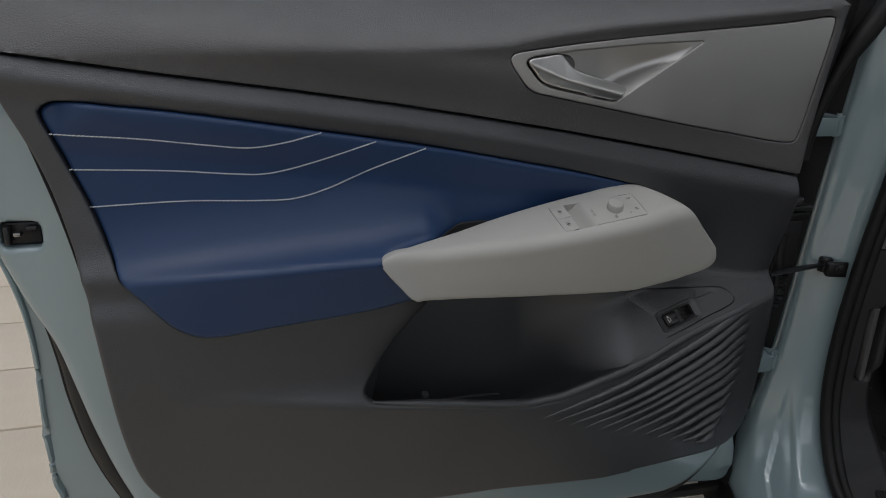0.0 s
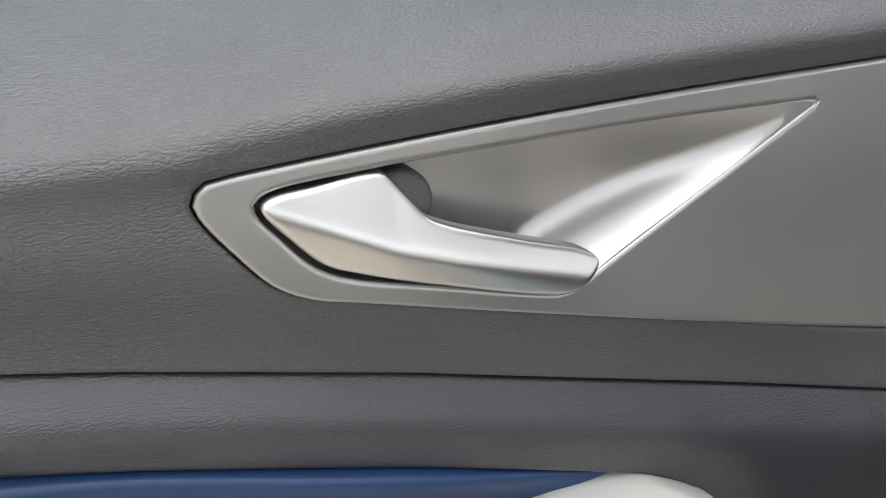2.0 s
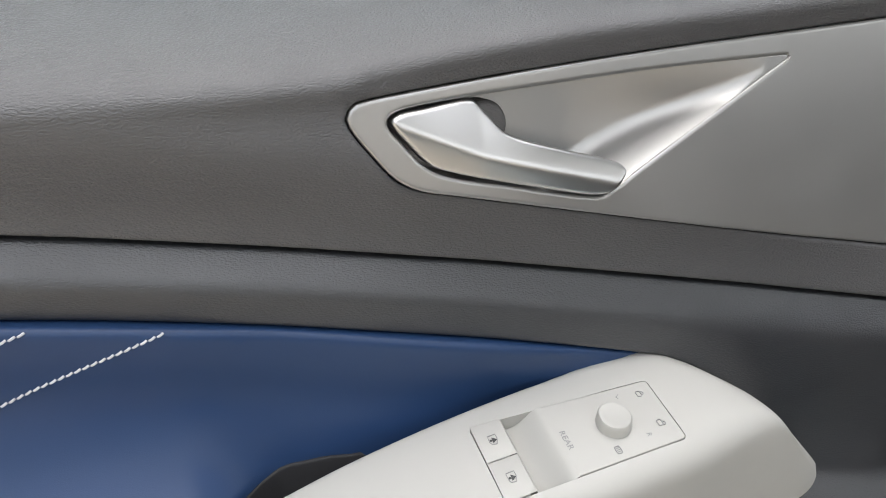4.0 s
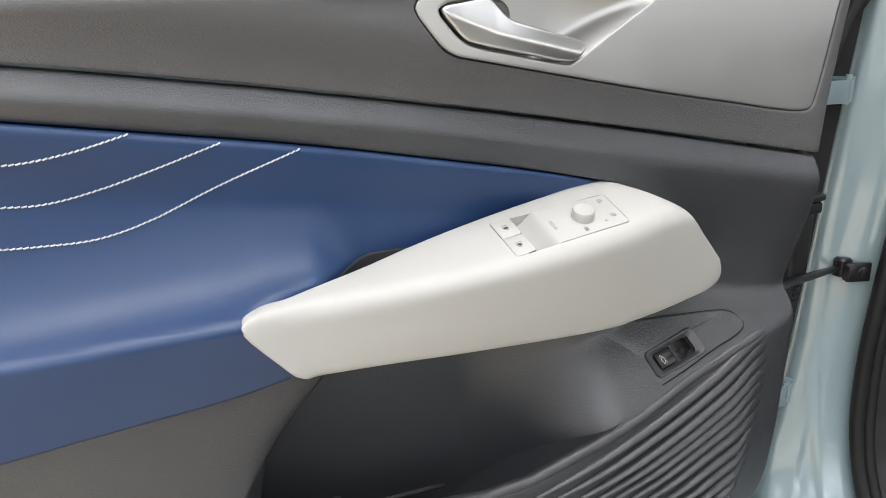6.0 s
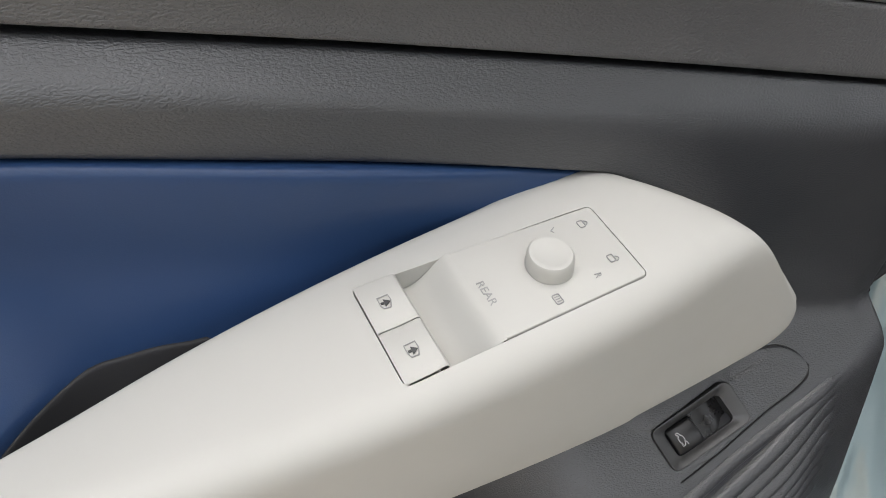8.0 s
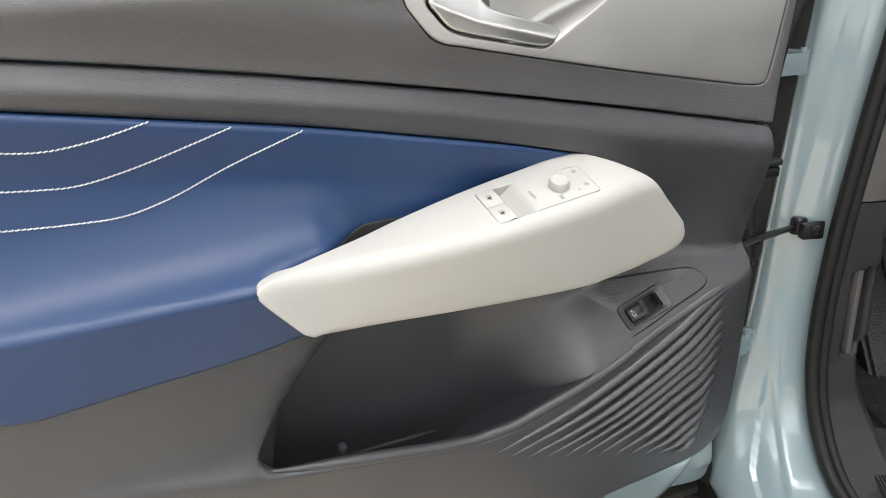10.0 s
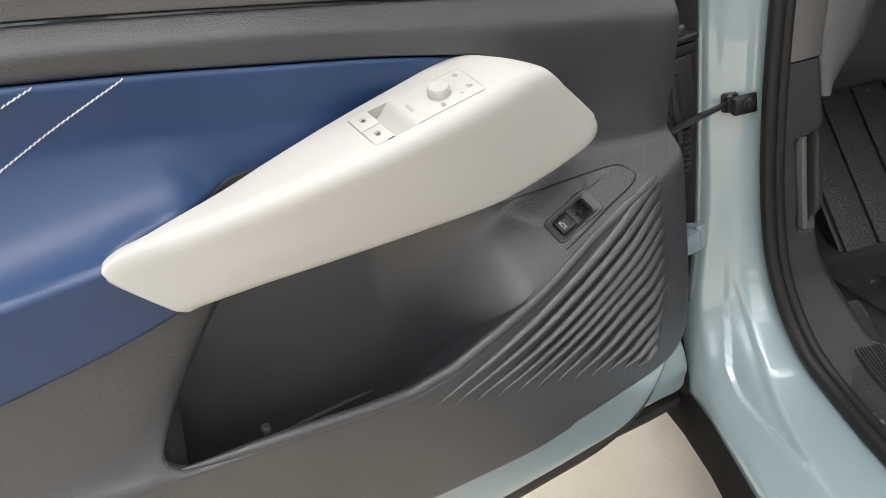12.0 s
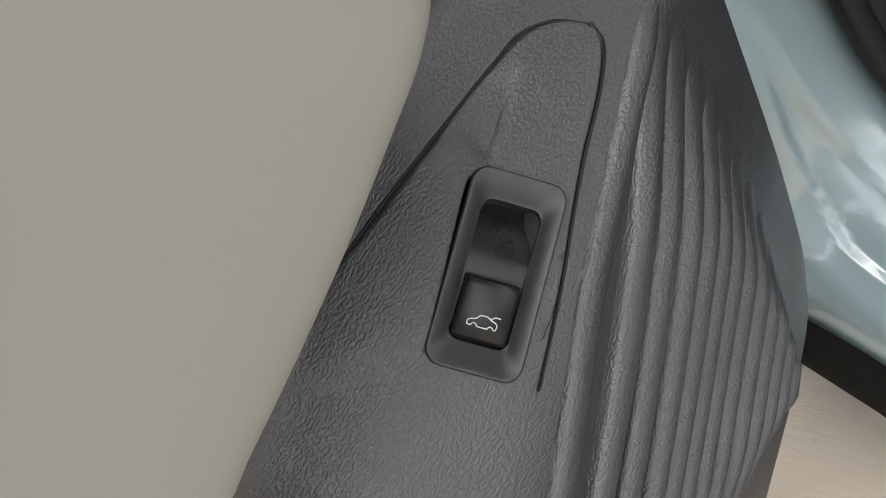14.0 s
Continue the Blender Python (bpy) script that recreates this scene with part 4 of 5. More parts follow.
tailgate = part("tailgate_switch", loft([[tuple(FR @ Vector((p[0] * a, p[1] * b, h))) for p in frame_outer] for a, b, h in ((1.0, 1.0, -0.006), (1.0, 1.0, 0.0004), (0.985, 0.97, 0.0014), (0.955, 0.91, 0.0014), (0.76, 0.68, -0.0030), (0.72, 0.635, -0.0034), (0.71, 0.62, -0.012))], cap=False, wrap=True), SWITCH_PLASTIC, door, "black tailgate switch in a framed recess", sharp=50)
part("switch_floor", loft([[tuple(FR @ Vector((x, y, h))) for y in (-0.011, -0.004, 0.004, 0.011)] for x, h in ((-0.027, -0.0105), (-0.004, -0.0060), (0.004, -0.0046), (0.010, -0.0058), (0.018, -0.0105), (0.024, -0.0118), (0.0262, -0.006))]), BUTTON_BLACK, tailgate)
rows = []
for x, h in ((-0.0222, -0.010), (-0.0222, -0.0030), (-0.0212, -0.0018), (-0.014, -0.0008), (-0.005, 0.0002), (-0.0030, -0.0002), (-0.0022, -0.0018), (-0.0026, -0.010)):
    rows.append([tuple(FR @ Vector((x, y, h - d))) for y, d in ((-0.0092, 0.0045), (-0.0089, 0.0008), (-0.0079, 0.0), (0.0, -0.0003), (0.0079, 0.0), (0.0089, 0.0008), (0.0092, 0.0045))])
part("tailgate_button", loft(rows), BUTTON_BLACK, tailgate, "black button with a pale car symbol", sharp=50)
CAR = [(-0.0050, -0.0010), (-0.0050, 0.0003), (-0.0042, 0.0008), (-0.0026, 0.0011), (-0.0012, 0.0025), (0.0010, 0.0026), (0.0026, 0.0017), (0.0042, 0.0012), (0.0046, 0.0004), (0.0044, -0.0011), (0.0037, -0.0012), (0.0032, -0.0003), (0.0022, -0.0003), (0.0017, -0.0012), (-0.0017, -0.0012), (-0.0022, -0.0003), (-0.0033, -0.0003), (-0.0038, -0.0012)]
sym = FR @ pose(-0.0165, 0, -0.0006, 0, 0, -90)
part("car_symbol", tube([tuple(sym @ Vector((p[0], p[1], 0.0))) for p in even(np.array(CAR), 0.0006)], 0.00024, 6, closed=True), PALE, tailgate, "pale open-tailgate symbol")
part("lid_symbol", tube([tuple(sym @ Vector(p)) for p in ((0.0022, 0.0021, 0.0), (0.0036, 0.0030, 0.0), (0.0052, 0.0030, 0.0))], 0.00024, 6), PALE, tailgate)

# ---- painted shell, outer skin and seals ----
SHELL = [(-0.16, 1.03), (-0.135, 0.93), (-0.105, 0.83), (-0.085, 0.76), (-0.067, 0.710), (-0.044, 0.655), (-0.030, 0.60), (-0.014, 0.535), (0.012, 0.455), (0.045, 0.385), (0.09, 0.335), (0.15, 0.308), (0.25, 0.296), (0.40, 0.294), (0.60, 0.292), (0.78, 0.290), (0.86, 0.294),
         (0.91, 0.318), (0.945, 0.36), (0.962, 0.42), (0.968, 0.52), (0.968, 0.7), (0.968, 0.9), (0.968, 1.03)]


def shell_y(x, z):
    return 0.852 + 0.018 * ss(0.06 - x, 0.0, 0.14) - 0.006 * ss(z, 0.45, 0.35)


shell_loop = even(np.vstack([curve_through(SHELL, 6, False), [(0.5, 1.04)]]), 0.015)
LATCH = even(np.array(round_rect(-0.082, -0.040, 0.783, 0.813, 0.006, 3)), 0.006)
shell = part("door_shell", sheet(shell_loop, shell_y, 0.02, 0.012, 0.085, [(LATCH, 0.006, 0.02), (even(inset(panel_loop, 0.03), 0.02), 0.004, 0.0)]), PAINT, door, "pale teal painted inner door frame", sharp=60)
# thin black line standing in for the shadow gap along the trim panel
bead = curve_through([(-0.062, 0.965), (-0.040, 0.885), (-0.023, 0.82), (-0.008, 0.742), (0.004, 0.635), (0.015, 0.545), (0.028, 0.488), (0.045, 0.452)], 8, False)
part("trim_seal", tube([(p[0] + 0.007, shell_y(p[0], p[1]) - 0.002, p[1]) for p in bead], lambda s: 0.0022 * (1 - 0.8 * ss(s, 0.7, 1)), 8), RUBBER, door)
latch = part("door_latch", box(-0.08, -0.042, 0.878, 0.90, 0.785, 0.811, 0.002), DARK_METAL, door, "black steel door latch")
part("latch_fork", box(-0.069, -0.061, 0.868, 0.879, 0.796, 0.801, 0.0015), STEEL, latch)
part("latch_guide", box(-0.078, -0.072, 0.866, 0.879, 0.787, 0.809, 0.002), BLACK_PLASTIC, latch)
part("latch_guide", box(-0.056, -0.044, 0.870, 0.879, 0.803, 0.808, 0.002), BLACK_PLASTIC, latch)
SKIN = [(-0.19, 1.03), (-0.15, 0.90), (-0.115, 0.78), (-0.090, 0.68), (-0.086, 0.60), (-0.086, 0.48), (-0.080, 0.40), (-0.070, 0.33), (-0.04, 0.285), (0.05, 0.272), (0.3, 0.268), (0.6, 0.266), (0.80, 0.252), (0.94, 0.228), (1.02, 0.228), (1.042, 0.238), (1.046, 0.29), (1.034, 0.335), (1.008, 0.40), (0.99, 0.5), (0.99, 1.03)]
skin_loop = even(np.vstack([curve_through(SKIN, 6, False), [(0.5, 1.04)]]), 0.009)
part("outer_skin", sheet(skin_loop, lambda x, z: 0.935 - 0.004 * math.exp(-(((z - 0.45) / 0.02) ** 2)) * ss(0.0 - x, 0.0, 0.08), 0.03, 0.004, 0.012), PAINT, door, "pale teal painted outer door skin", sharp=60)
CORNER = [(0.80, 0.268), (0.93, 0.260), (1.008, 0.2535), (1.019, 0.262), (1.0222, 0.285), (1.0185, 0.325), (1.005, 0.364), (0.985, 0.400), (0.955, 0.43), (0.90, 0.40), (0.84, 0.33)]
part("corner_flange", sheet(even(curve_through(CORNER, 6), 0.006), lambda x, z: 0.897 - 0.006 * ss(x, 0.985, 1.0) * ss(z, 0.27, 0.29), 0.008, 0.004, 0.03), PAINT, door, "folded pale teal corner of the door")
hem = curve_through([(-0.112, 0.937, 0.78), (-0.088, 0.934, 0.68), (-0.084, 0.934, 0.60), (-0.086, 0.934, 0.50), (-0.084, 0.933, 0.460), (-0.0835, 0.933, 0.425), (-0.077, 0.931, 0.402), (-0.0785, 0.932, 0.375), (-0.070, 0.932, 0.33), (-0.04, 0.932, 0.29)], 6, False)
part("hem_sealer", tube(hem, 0.006, 8, 0.6), PAINT, door, "painted sealer bead along the hem")
strip_pts = curve_through([(-0.070, 0.905, 0.765), (-0.050, 0.905, 0.695), (-0.0385, 0.905, 0.63), (-0.031, 0.905, 0.565), (-0.012, 0.905, 0.475), (0.02, 0.90, 0.40), (0.055, 0.895, 0.345), (0.10, 0.885, 0.308), (0.17, 0.88, 0.286), (0.3, 0.876, 0.279), (0.5, 0.874, 0.277), (0.7, 0.872, 0.275), (0.84, 0.870, 0.279), (0.905, 0.866, 0.303), (0.941, 0.862, 0.345), (0.958, 0.858, 0.39), (0.962, 0.86, 0.42)], 8, False)
part("weatherstrip", tube(strip_pts, lambda s: 0.0135 - 0.0085 * ss(s, 0.72, 0.86), 12, 1.0), DUSTY_RUBBER, door, "dusty black rubber door weatherstrip")
part("weatherstrip_lip", tube([(p[0] + 0.012 * (1 if p[0] < 0.5 else -1) * ss(p[2], 0.29, 0.36), p[1] - 0.007, p[2] + 0.012 * (1 - 0.8 * ss(p[2], 0.29, 0.36))) for p in strip_pts], 0.0034, 8), RUBBER, door)
part("weatherstrip_lip", tube([(p[0] - 0.0125 * ss(p[2], 0.29, 0.36), p[1] - 0.003, p[2] - 0.006 * (1 - ss(p[2], 0.29, 0.36))) for p in strip_pts if p[0] < 0.3], 0.003, 8), RUBBER, door)
part("lower_strip", tube([(x, 0.918, 0.262 - 0.040 * ss(x, 0.60, 1.0)) for x in np.linspace(0.02, 1.035, 24)], 0.012, 8, 0.8), DUSTY_RUBBER, door)

# front edge: black sheet filling the dark gap, hinges, check strap and wiring
part("front_edge", loft([[(0.90, 0.845, z), (0.945, 0.842, z), (0.985 + g, 0.850, z), (1.008 + g, 0.868, z), (1.012 + g, 0.93, z)] for z, g in ((0.45, -0.01), (0.5, 0.0), (0.75, 0.004), (0.9, 0.012), (0.96, 0.026), (1.02, 0.042), (1.10, 0.06))]), RUBBER, door, "black sheet filling the dark gap at the door's front edge", sharp=60)
part("edge_seal", tube(curve_through([(0.978, 0.848, 0.42), (0.978, 0.846, 0.6), (0.979, 0.846, 0.8), (0.985, 0.844, 0.92), (1.0, 0.844, 1.0), (1.02, 0.844, 1.10)], 6, False), 0.007, 10), RUBBER, door, "black rubber bead along the door edge")
part("edge_seal", tube(curve_through([(1.012, 0.862, 0.86), (1.022, 0.860, 0.93), (1.040, 0.858, 0.985), (1.064, 0.856, 1.03), (1.09, 0.853, 1.07), (1.12, 0.85, 1.12)], 6, False), lambda s: 0.009 + 0.007 * ss(s, 0.35, 0.7), 12), RUBBER, door, "thick black rubber gap seal")
for z, x1 in ((0.909, 1.088), (0.506, 1.053)):
    h = part("door_hinge", box(0.966, x1 - 0.016, 0.864, 0.905, z - 0.014, z + 0.014, 0.0006), PAINT, door, "pale teal painted door hinge", sharp=25)
    part("hinge_leaf", loft([[(x1 - 0.015, 0.8645, z + k), (x1 - 0.004, 0.868, z + k), (x1 - 0.004, 0.874, z + k), (x1 - 0.010, 0.90, z + k)] for k in (-0.0135, 0.0135)], wrap=True), PAINT, h, sharp=20)
    part("hinge_leaf", loft([[(x1 - 0.018, 0.868, z + k), (x1 + 0.002, 0.872, z + k), (x1 + 0.002, 0.878, z + k), (x1 - 0.016, 0.90, z + k)] for k in (0.0135, 0.0175)], wrap=True), PAINT, h, sharp=20)
    part("hinge_pin", tube([(x1 - 0.012, 0.870, z - 0.016), (x1 - 0.012, 0.870, z + 0.0205)], 0.004, 10), PAINT, h)
strap = part("check_strap", tube([(0.966, 0.838, 0.684), (1.02, 0.8480, 0.684), (1.07, 0.857, 0.683), (1.102, 0.862, 0.683)], lambda s: 0.0078 - 0.0022 * s, 10, 0.6), DARK_METAL, door, "black steel door check strap")
part("strap_eye", lathe([(0.008, -0.012), (0.011, -0.011), (0.011, 0.010), (0.008, 0.013)], Matrix.Translation((1.102, 0.861, 0.683)), 16), DARK_METAL, strap)
boot_path = curve_through([(1.018, 0.866, 0.672), (1.020, 0.868, 0.650), (1.020, 0.870, 0.629), (1.016, 0.874, 0.608), (1.006, 0.880, 0.590)], 20, False)
part("wiring_boot", tube(boot_path, lambda s: 0.0112 - 0.0020 * s + 0.0017 * math.sin(s * 2 * math.pi * 11), 16), RUBBER, door, "black ribbed rubber wiring boot")
conn = part("wiring_connector", box(0.998, 1.035, 0.856, 0.888, 0.672, 0.766, 0.005, 3), BLACK_PLASTIC, door, "tall black wiring connector")
part("connector_collar", box(0.994, 1.041, 0.852, 0.890, 0.764, 0.778, 0.003), RUBBER, conn)
part("connector_collar", box(0.998, 1.043, 0.850, 0.890, 0.780, 0.789, 0.003), BLACK_PLASTIC, conn)
part("connector_clip", box(1.006, 1.022, 0.850, 0.866, 0.788, 0.803, 0.004), SWITCH_PLASTIC, conn)
part("locking_lever", tube([(0.997, 0.854, 0.760), (0.9955, 0.852, 0.735), (0.9955, 0.852, 0.708), (0.998, 0.854, 0.702)], 0.0022, 8), BLACK_PLASTIC, conn)
part("wiring_cable", tube([(0.982, 0.846, 0.80), (0.984, 0.848, 0.86), (0.990, 0.850, 0.92), (1.004, 0.853, 0.99), (1.03, 0.855, 1.05)], 0.008, 10), RUBBER, door, "black sleeved wiring loom")
part("release_wire", tube([(0.990, 0.846, 0.60), (0.996, 0.850, 0.56), (1.004, 0.858, 0.515)], 0.0016, 6), STEEL, door)
part("wiring_sleeve", tube([(0.998, 0.856, 0.745), (1.0, 0.858, 0.66), (0.998, 0.862, 0.56), (0.994, 0.864, 0.43)], 0.010, 10), BLACK_PLASTIC, door)

# ---- the car's body at the hinge pillar ----
# a runs rearwards along the car, b inwards, from the foot of the pillar.
CARF = Matrix(((-0.342, 0.94, 0, 1.03), (-0.94, -0.342, 0, 0.90), (0, 0, 1, 0), (0, 0, 0, 1)))


def at_car(a, b, z):
    # the sill runs slightly outwards behind the pillar
    return tuple(CARF @ Vector((a, b - 0.15 * max(0.0, a - 0.05), z)))


def car_pts(points):
    return [at_car(*p) for p in points]


body = door

# door opening: one skin swept down the pillar, round the foot and back along the sill
# rows: outer edge, shoulder, middle, inner edge at the seal
# each station: forward edge, corner, shoulder, stamped hollow, middle, inner edge at the seal
STATIONS = [
    ((-0.12, 0.070, 1.20), (-0.010, 0.094, 1.20), (-0.001, 0.100, 1.20), (0.004, 0.120, 1.20), (0.010, 0.145, 1.20), (0.03, 0.184, 1.20)),
    ((-0.12, 0.055, 1.02), (-0.010, 0.077, 1.02), (-0.001, 0.083, 1.02), (0.004, 0.102, 1.02), (0.010, 0.120, 1.02), (0.03, 0.156, 1.02)),
    ((-0.12, 0.035, 0.83), (-0.010, 0.060, 0.83), (-0.001, 0.066, 0.83), (0.004, 0.080, 0.83), (0.010, 0.098, 0.83), (0.03, 0.130, 0.83)),
    ((-0.12, 0.026, 0.65), (-0.010, 0.046, 0.65), (-0.001, 0.052, 0.65), (0.005, 0.064, 0.65), (0.011, 0.080, 0.65), (0.03, 0.111, 0.65)),
    ((-0.12, 0.018, 0.52), (-0.010, 0.035, 0.52), (0.000, 0.041, 0.52), (0.008, 0.051, 0.52), (0.014, 0.070, 0.52), (0.03, 0.107, 0.52)),
    ((-0.12, 0.006, 0.42), (-0.008, 0.021, 0.425), (0.006, 0.028, 0.43), (0.010, 0.042, 0.435), (0.022, 0.066, 0.44), (0.040, 0.108, 0.44)),
    ((-0.10, -0.002, 0.32), (-0.008, 0.004, 0.335), (0.022, 0.014, 0.352), (0.026, 0.036, 0.353), (0.046, 0.062, 0.372), (0.062, 0.117, 0.372)),
    ((-0.05, -0.008, 0.25), (0.018, -0.003, 0.276), (0.056, 0.006, 0.295), (0.064, 0.032, 0.301), (0.090, 0.062, 0.327), (0.10, 0.126, 0.325)),
    ((0.05, -0.010, 0.235), (0.085, -0.004, 0.258), (0.115, 0.004, 0.274), (0.130, 0.030, 0.284), (0.150, 0.060, 0.305), (0.15, 0.134, 0.302)),
    ((0.16, -0.010, 0.232), (0.18, -0.004, 0.254), (0.20, 0.004, 0.268), (0.215, 0.030, 0.281), (0.23, 0.060, 0.297), (0.23, 0.137, 0.291)),
    ((0.35, -0.010, 0.232), (0.36, -0.004, 0.253), (0.37, 0.004, 0.266), (0.38, 0.030, 0.280), (0.40, 0.060, 0.294), (0.40, 0.142, 0.286)),
    ((0.8, -0.010, 0.232), (0.8, -0.004, 0.253), (0.8, 0.004, 0.265), (0.8, 0.030, 0.279), (0.8, 0.060, 0.294), (0.8, 0.142, 0.284)),
    ((1.4, -0.010, 0.232), (1.4, -0.004, 0.253), (1.4, 0.004, 0.265), (1.4, 0.030, 0.279), (1.4, 0.060, 0.294), (1.4, 0.142, 0.284)),
]
cols = [curve_through([s[k] for s in STATIONS], 16, False) for k in range(6)]
rows = []
for k in range(len(cols[0])):
    cross = curve_through([cols[j][k] for j in range(6)], 10, False)
    rows.append(car_pts([tuple(q) for q in cross] + [tuple(cols[5][k] + np.array([-0.004, 0.012, -0.004]))]))
skin_bm = loft(rows)
rows_n, cols_n = len(rows), len(rows[0])
soft = [v for v in skin_bm.verts if not v.is_boundary]
for _ in range(90):
    bmesh.ops.smooth_vert(skin_bm, verts=soft, factor=0.5, use_axis_x=True, use_axis_y=True, use_axis_z=True)
blade_l = lerp_table([(4.6, 3.78), (5.4, 3.60), (6.05, 3.42), (6.9, 3.05), (7.7, 3.08), (8.5, 3.40), (9.25, 3.70)])
blade_r = lerp_table([(4.6, 3.85), (5.4, 4.08), (6.05, 4.18), (6.9, 4.15), (7.6, 4.02), (8.5, 3.86), (9.25, 3.70)])
skin_bm.normal_update()
push = []
for v, (i, j) in zip(skin_bm.verts, [(i, j) for i in range(rows_n) for j in range(cols_n)]):
    u, w = i / 16, j / 10
    along = ss(u, 4.6, 5.6) * (1 - ss(u, 9.05, 9.25))
    push.append((v, v.normal.copy(), 0.0055 * along * ss(w, blade_l(u) - 0.04, blade_l(u) + 0.05) * (1 - ss(w, blade_r(u) - 0.10, blade_r(u) + 0.06))))
for v, n, d in push:
    v.co -= n * (d if n.dot((-0.342, -0.94, 0.5)) > 0 else -d)
doorway = part("door_opening", skin_bm, PAINT, body, "pale teal painted hinge pillar and sill", sharp=70)
# black sheet put in for the deep shade between door edge and pillar
part("gap_seal", loft([car_pts([(-0.10, b - 0.09, z), (a - 0.022 - 0.06 * (z < 0.35), b - 0.05, z), (a - 0.008 - 0.05 * (z < 0.35), b - 0.016, z), (a, b - 0.001, z), (-0.10, b + 0.004, z)]) for z, a, b in ((0.245, 0.020, -0.010), (0.276, 0.015, -0.005), (0.335, -0.011, 0.002), (0.425, -0.0115, 0.019), (0.52, -0.0125, 0.035), (0.65, -0.0125, 0.046), (0.83, -0.0125, 0.060), (1.02, -0.0125, 0.077), (1.2, -0.0125, 0.094))]), RUBBER, body, "black sheet standing in for the shade in the hinge gap", sharp=60)
seal_path = [tuple(q + np.array([0.012, 0.006, 0.006])) for q in cols[5]]
part("door_seal", tube(car_pts(seal_path), 0.010, 12), RUBBER, body, "black rubber doorway seal")
part("door_seal_lip", tube(car_pts([(a + 0.005, b + 0.0125, z + 0.004) for a, b, z in seal_path]), 0.0075, 12), RUBBER, body)
part("sill_underside", loft([car_pts([(a, -0.008, 0.252), (a, -0.012, 0.240), (a, -0.021, 0.214), (a, -0.023, 0.186), (a, -0.016, 0.160), (a, 0.16, 0.16)]) for a in (-0.10, 0.0, 0.1, 0.4, 1.4)]), UNDERBODY, body, "matt black plastic rocker underside")
bracket = part("check_bracket", box(-0.016, 0.016, -0.013, 0.013, 0, 0.005, 0.002, 2, axes(at_car(0.024, 0.094, 0.680), (0.94, -0.342, 0), (0, 0, 1))), DARK_METAL, body, "black check strap bracket")
part("bracket_ear", box(-0.020, -0.008, -0.010, 0.012, 0, 0.014, 0.002, 2, axes(at_car(0.024, 0.094, 0.680), (0.94, -0.342, 0), (0, 0, 1))), DARK_METAL, bracket)
BOLT = axes(at_car(0.029, 0.098, 0.680), (0.94, -0.342, 0), (0, 0, 1))
bolt = part("bracket_bolt", lathe([(0.0085, 0), (0.0085, 0.002), (0.006, 0.0028), (0.0055, 0.005), (0.003, 0.0052), (0.0028, 0.003)], BOLT, 16), DARK_METAL, bracket, "dark steel flange bolt")

# lining of the footwell side
rows = []
for z, b0, b1 in ((1.25, 0.200, 0.30), (1.015, 0.166, 0.240), (0.86, 0.144, 0.213), (0.80, 0.137, 0.203), (0.7255, 0.126, 0.190)):
    rows.append(car_pts([(0.030, b0 - 0.006, z), (0.046, b0, z), (0.050, b0 + 0.010, z), (0.050, (b0 + b1) / 2, z), (0.047, b1 - 0.006, z), (0.038, b1, z), (-0.10, b1 + 0.02, z)]))
part("pillar_lining", loft(rows), LINING, body, "grey-brown plastic pillar lining", sharp=60)
kick_in = lerp_table([(0.29, 0.150), (0.33, 0.142), (0.37, 0.134), (0.42, 0.122), (0.5, 0.119), (0.6, 0.119), (0.722, 0.125)])
kick_out = lerp_table([(0.29, 0.245), (0.34, 0.226), (0.376, 0.214), (0.40, 0.203), (0.45, 0.184), (0.49, 0.180), (0.505, 0.187), (0.52, 0.199), (0.63, 0.194), (0.722, 0.187)])
kick_a = lerp_table([(0.29, 0.30), (0.305, 0.20), (0.325, 0.135), (0.35, 0.098), (0.38, 0.076), (0.42, 0.060), (0.48, 0.052), (0.56, 0.050), (0.722, 0.050)])
rows = []
for z in list(np.linspace(0.7235, 0.64, 5)) + list(np.linspace(0.634, 0.49, 37)) + list(np.linspace(0.48, 0.29, 20)):
    z = float(z)
    b0, b1, a = kick_in(z), kick_out(z), kick_a(z)
    row = [(a - 0.020, b0 - 0.006, z), (a - 0.005, b0 - 0.001, z)]
    for u in np.linspace(0.02, 1.0, 24).tolist():
        b = b0 + (b1 - b0) * u
        top = 0.615 + 0.35 * (b - 0.15)
        hole = ss(b, 0.1475, 0.1515) * (1 - ss(z, top, top + 0.005)) * ss(z, 0.493, 0.499 + 0.35 * max(0.0, b - 0.166)) * (1 - 0.75 * ss(b, 0.170, 0.186))
        row.append((a - 0.026 * hole - 0.010 * ss(u, 0.85, 1.0) ** 2, b, z))
    row += [(a - 0.035, b1 + 0.004, z), (a - 0.15, b1 + 0.03, z - 0.01), (a - 0.45, b1 + 0.045, z - 0.02)]
    rows.append(car_pts(row))
kick = part("kick_panel", loft(rows), CABIN_TRIM, body, "black plastic footwell side panel", sharp=60)
part("bonnet_release", loft([car_pts([(0.026, b0, z), (0.050, b0 + 0.001, z), (0.0545, b0 + 0.003, z), (0.055, b0 + 0.007, z), (0.0525, b0 + 0.011, z), (0.026, b0 + 0.012, z)]) for z, b0 in ((0.4955, 0.1535), (0.497, 0.1525), (0.56, 0.152), (0.622, 0.1515), (0.6245, 0.1525))], wrap=True), LINING, kick, "grey bonnet release lever")
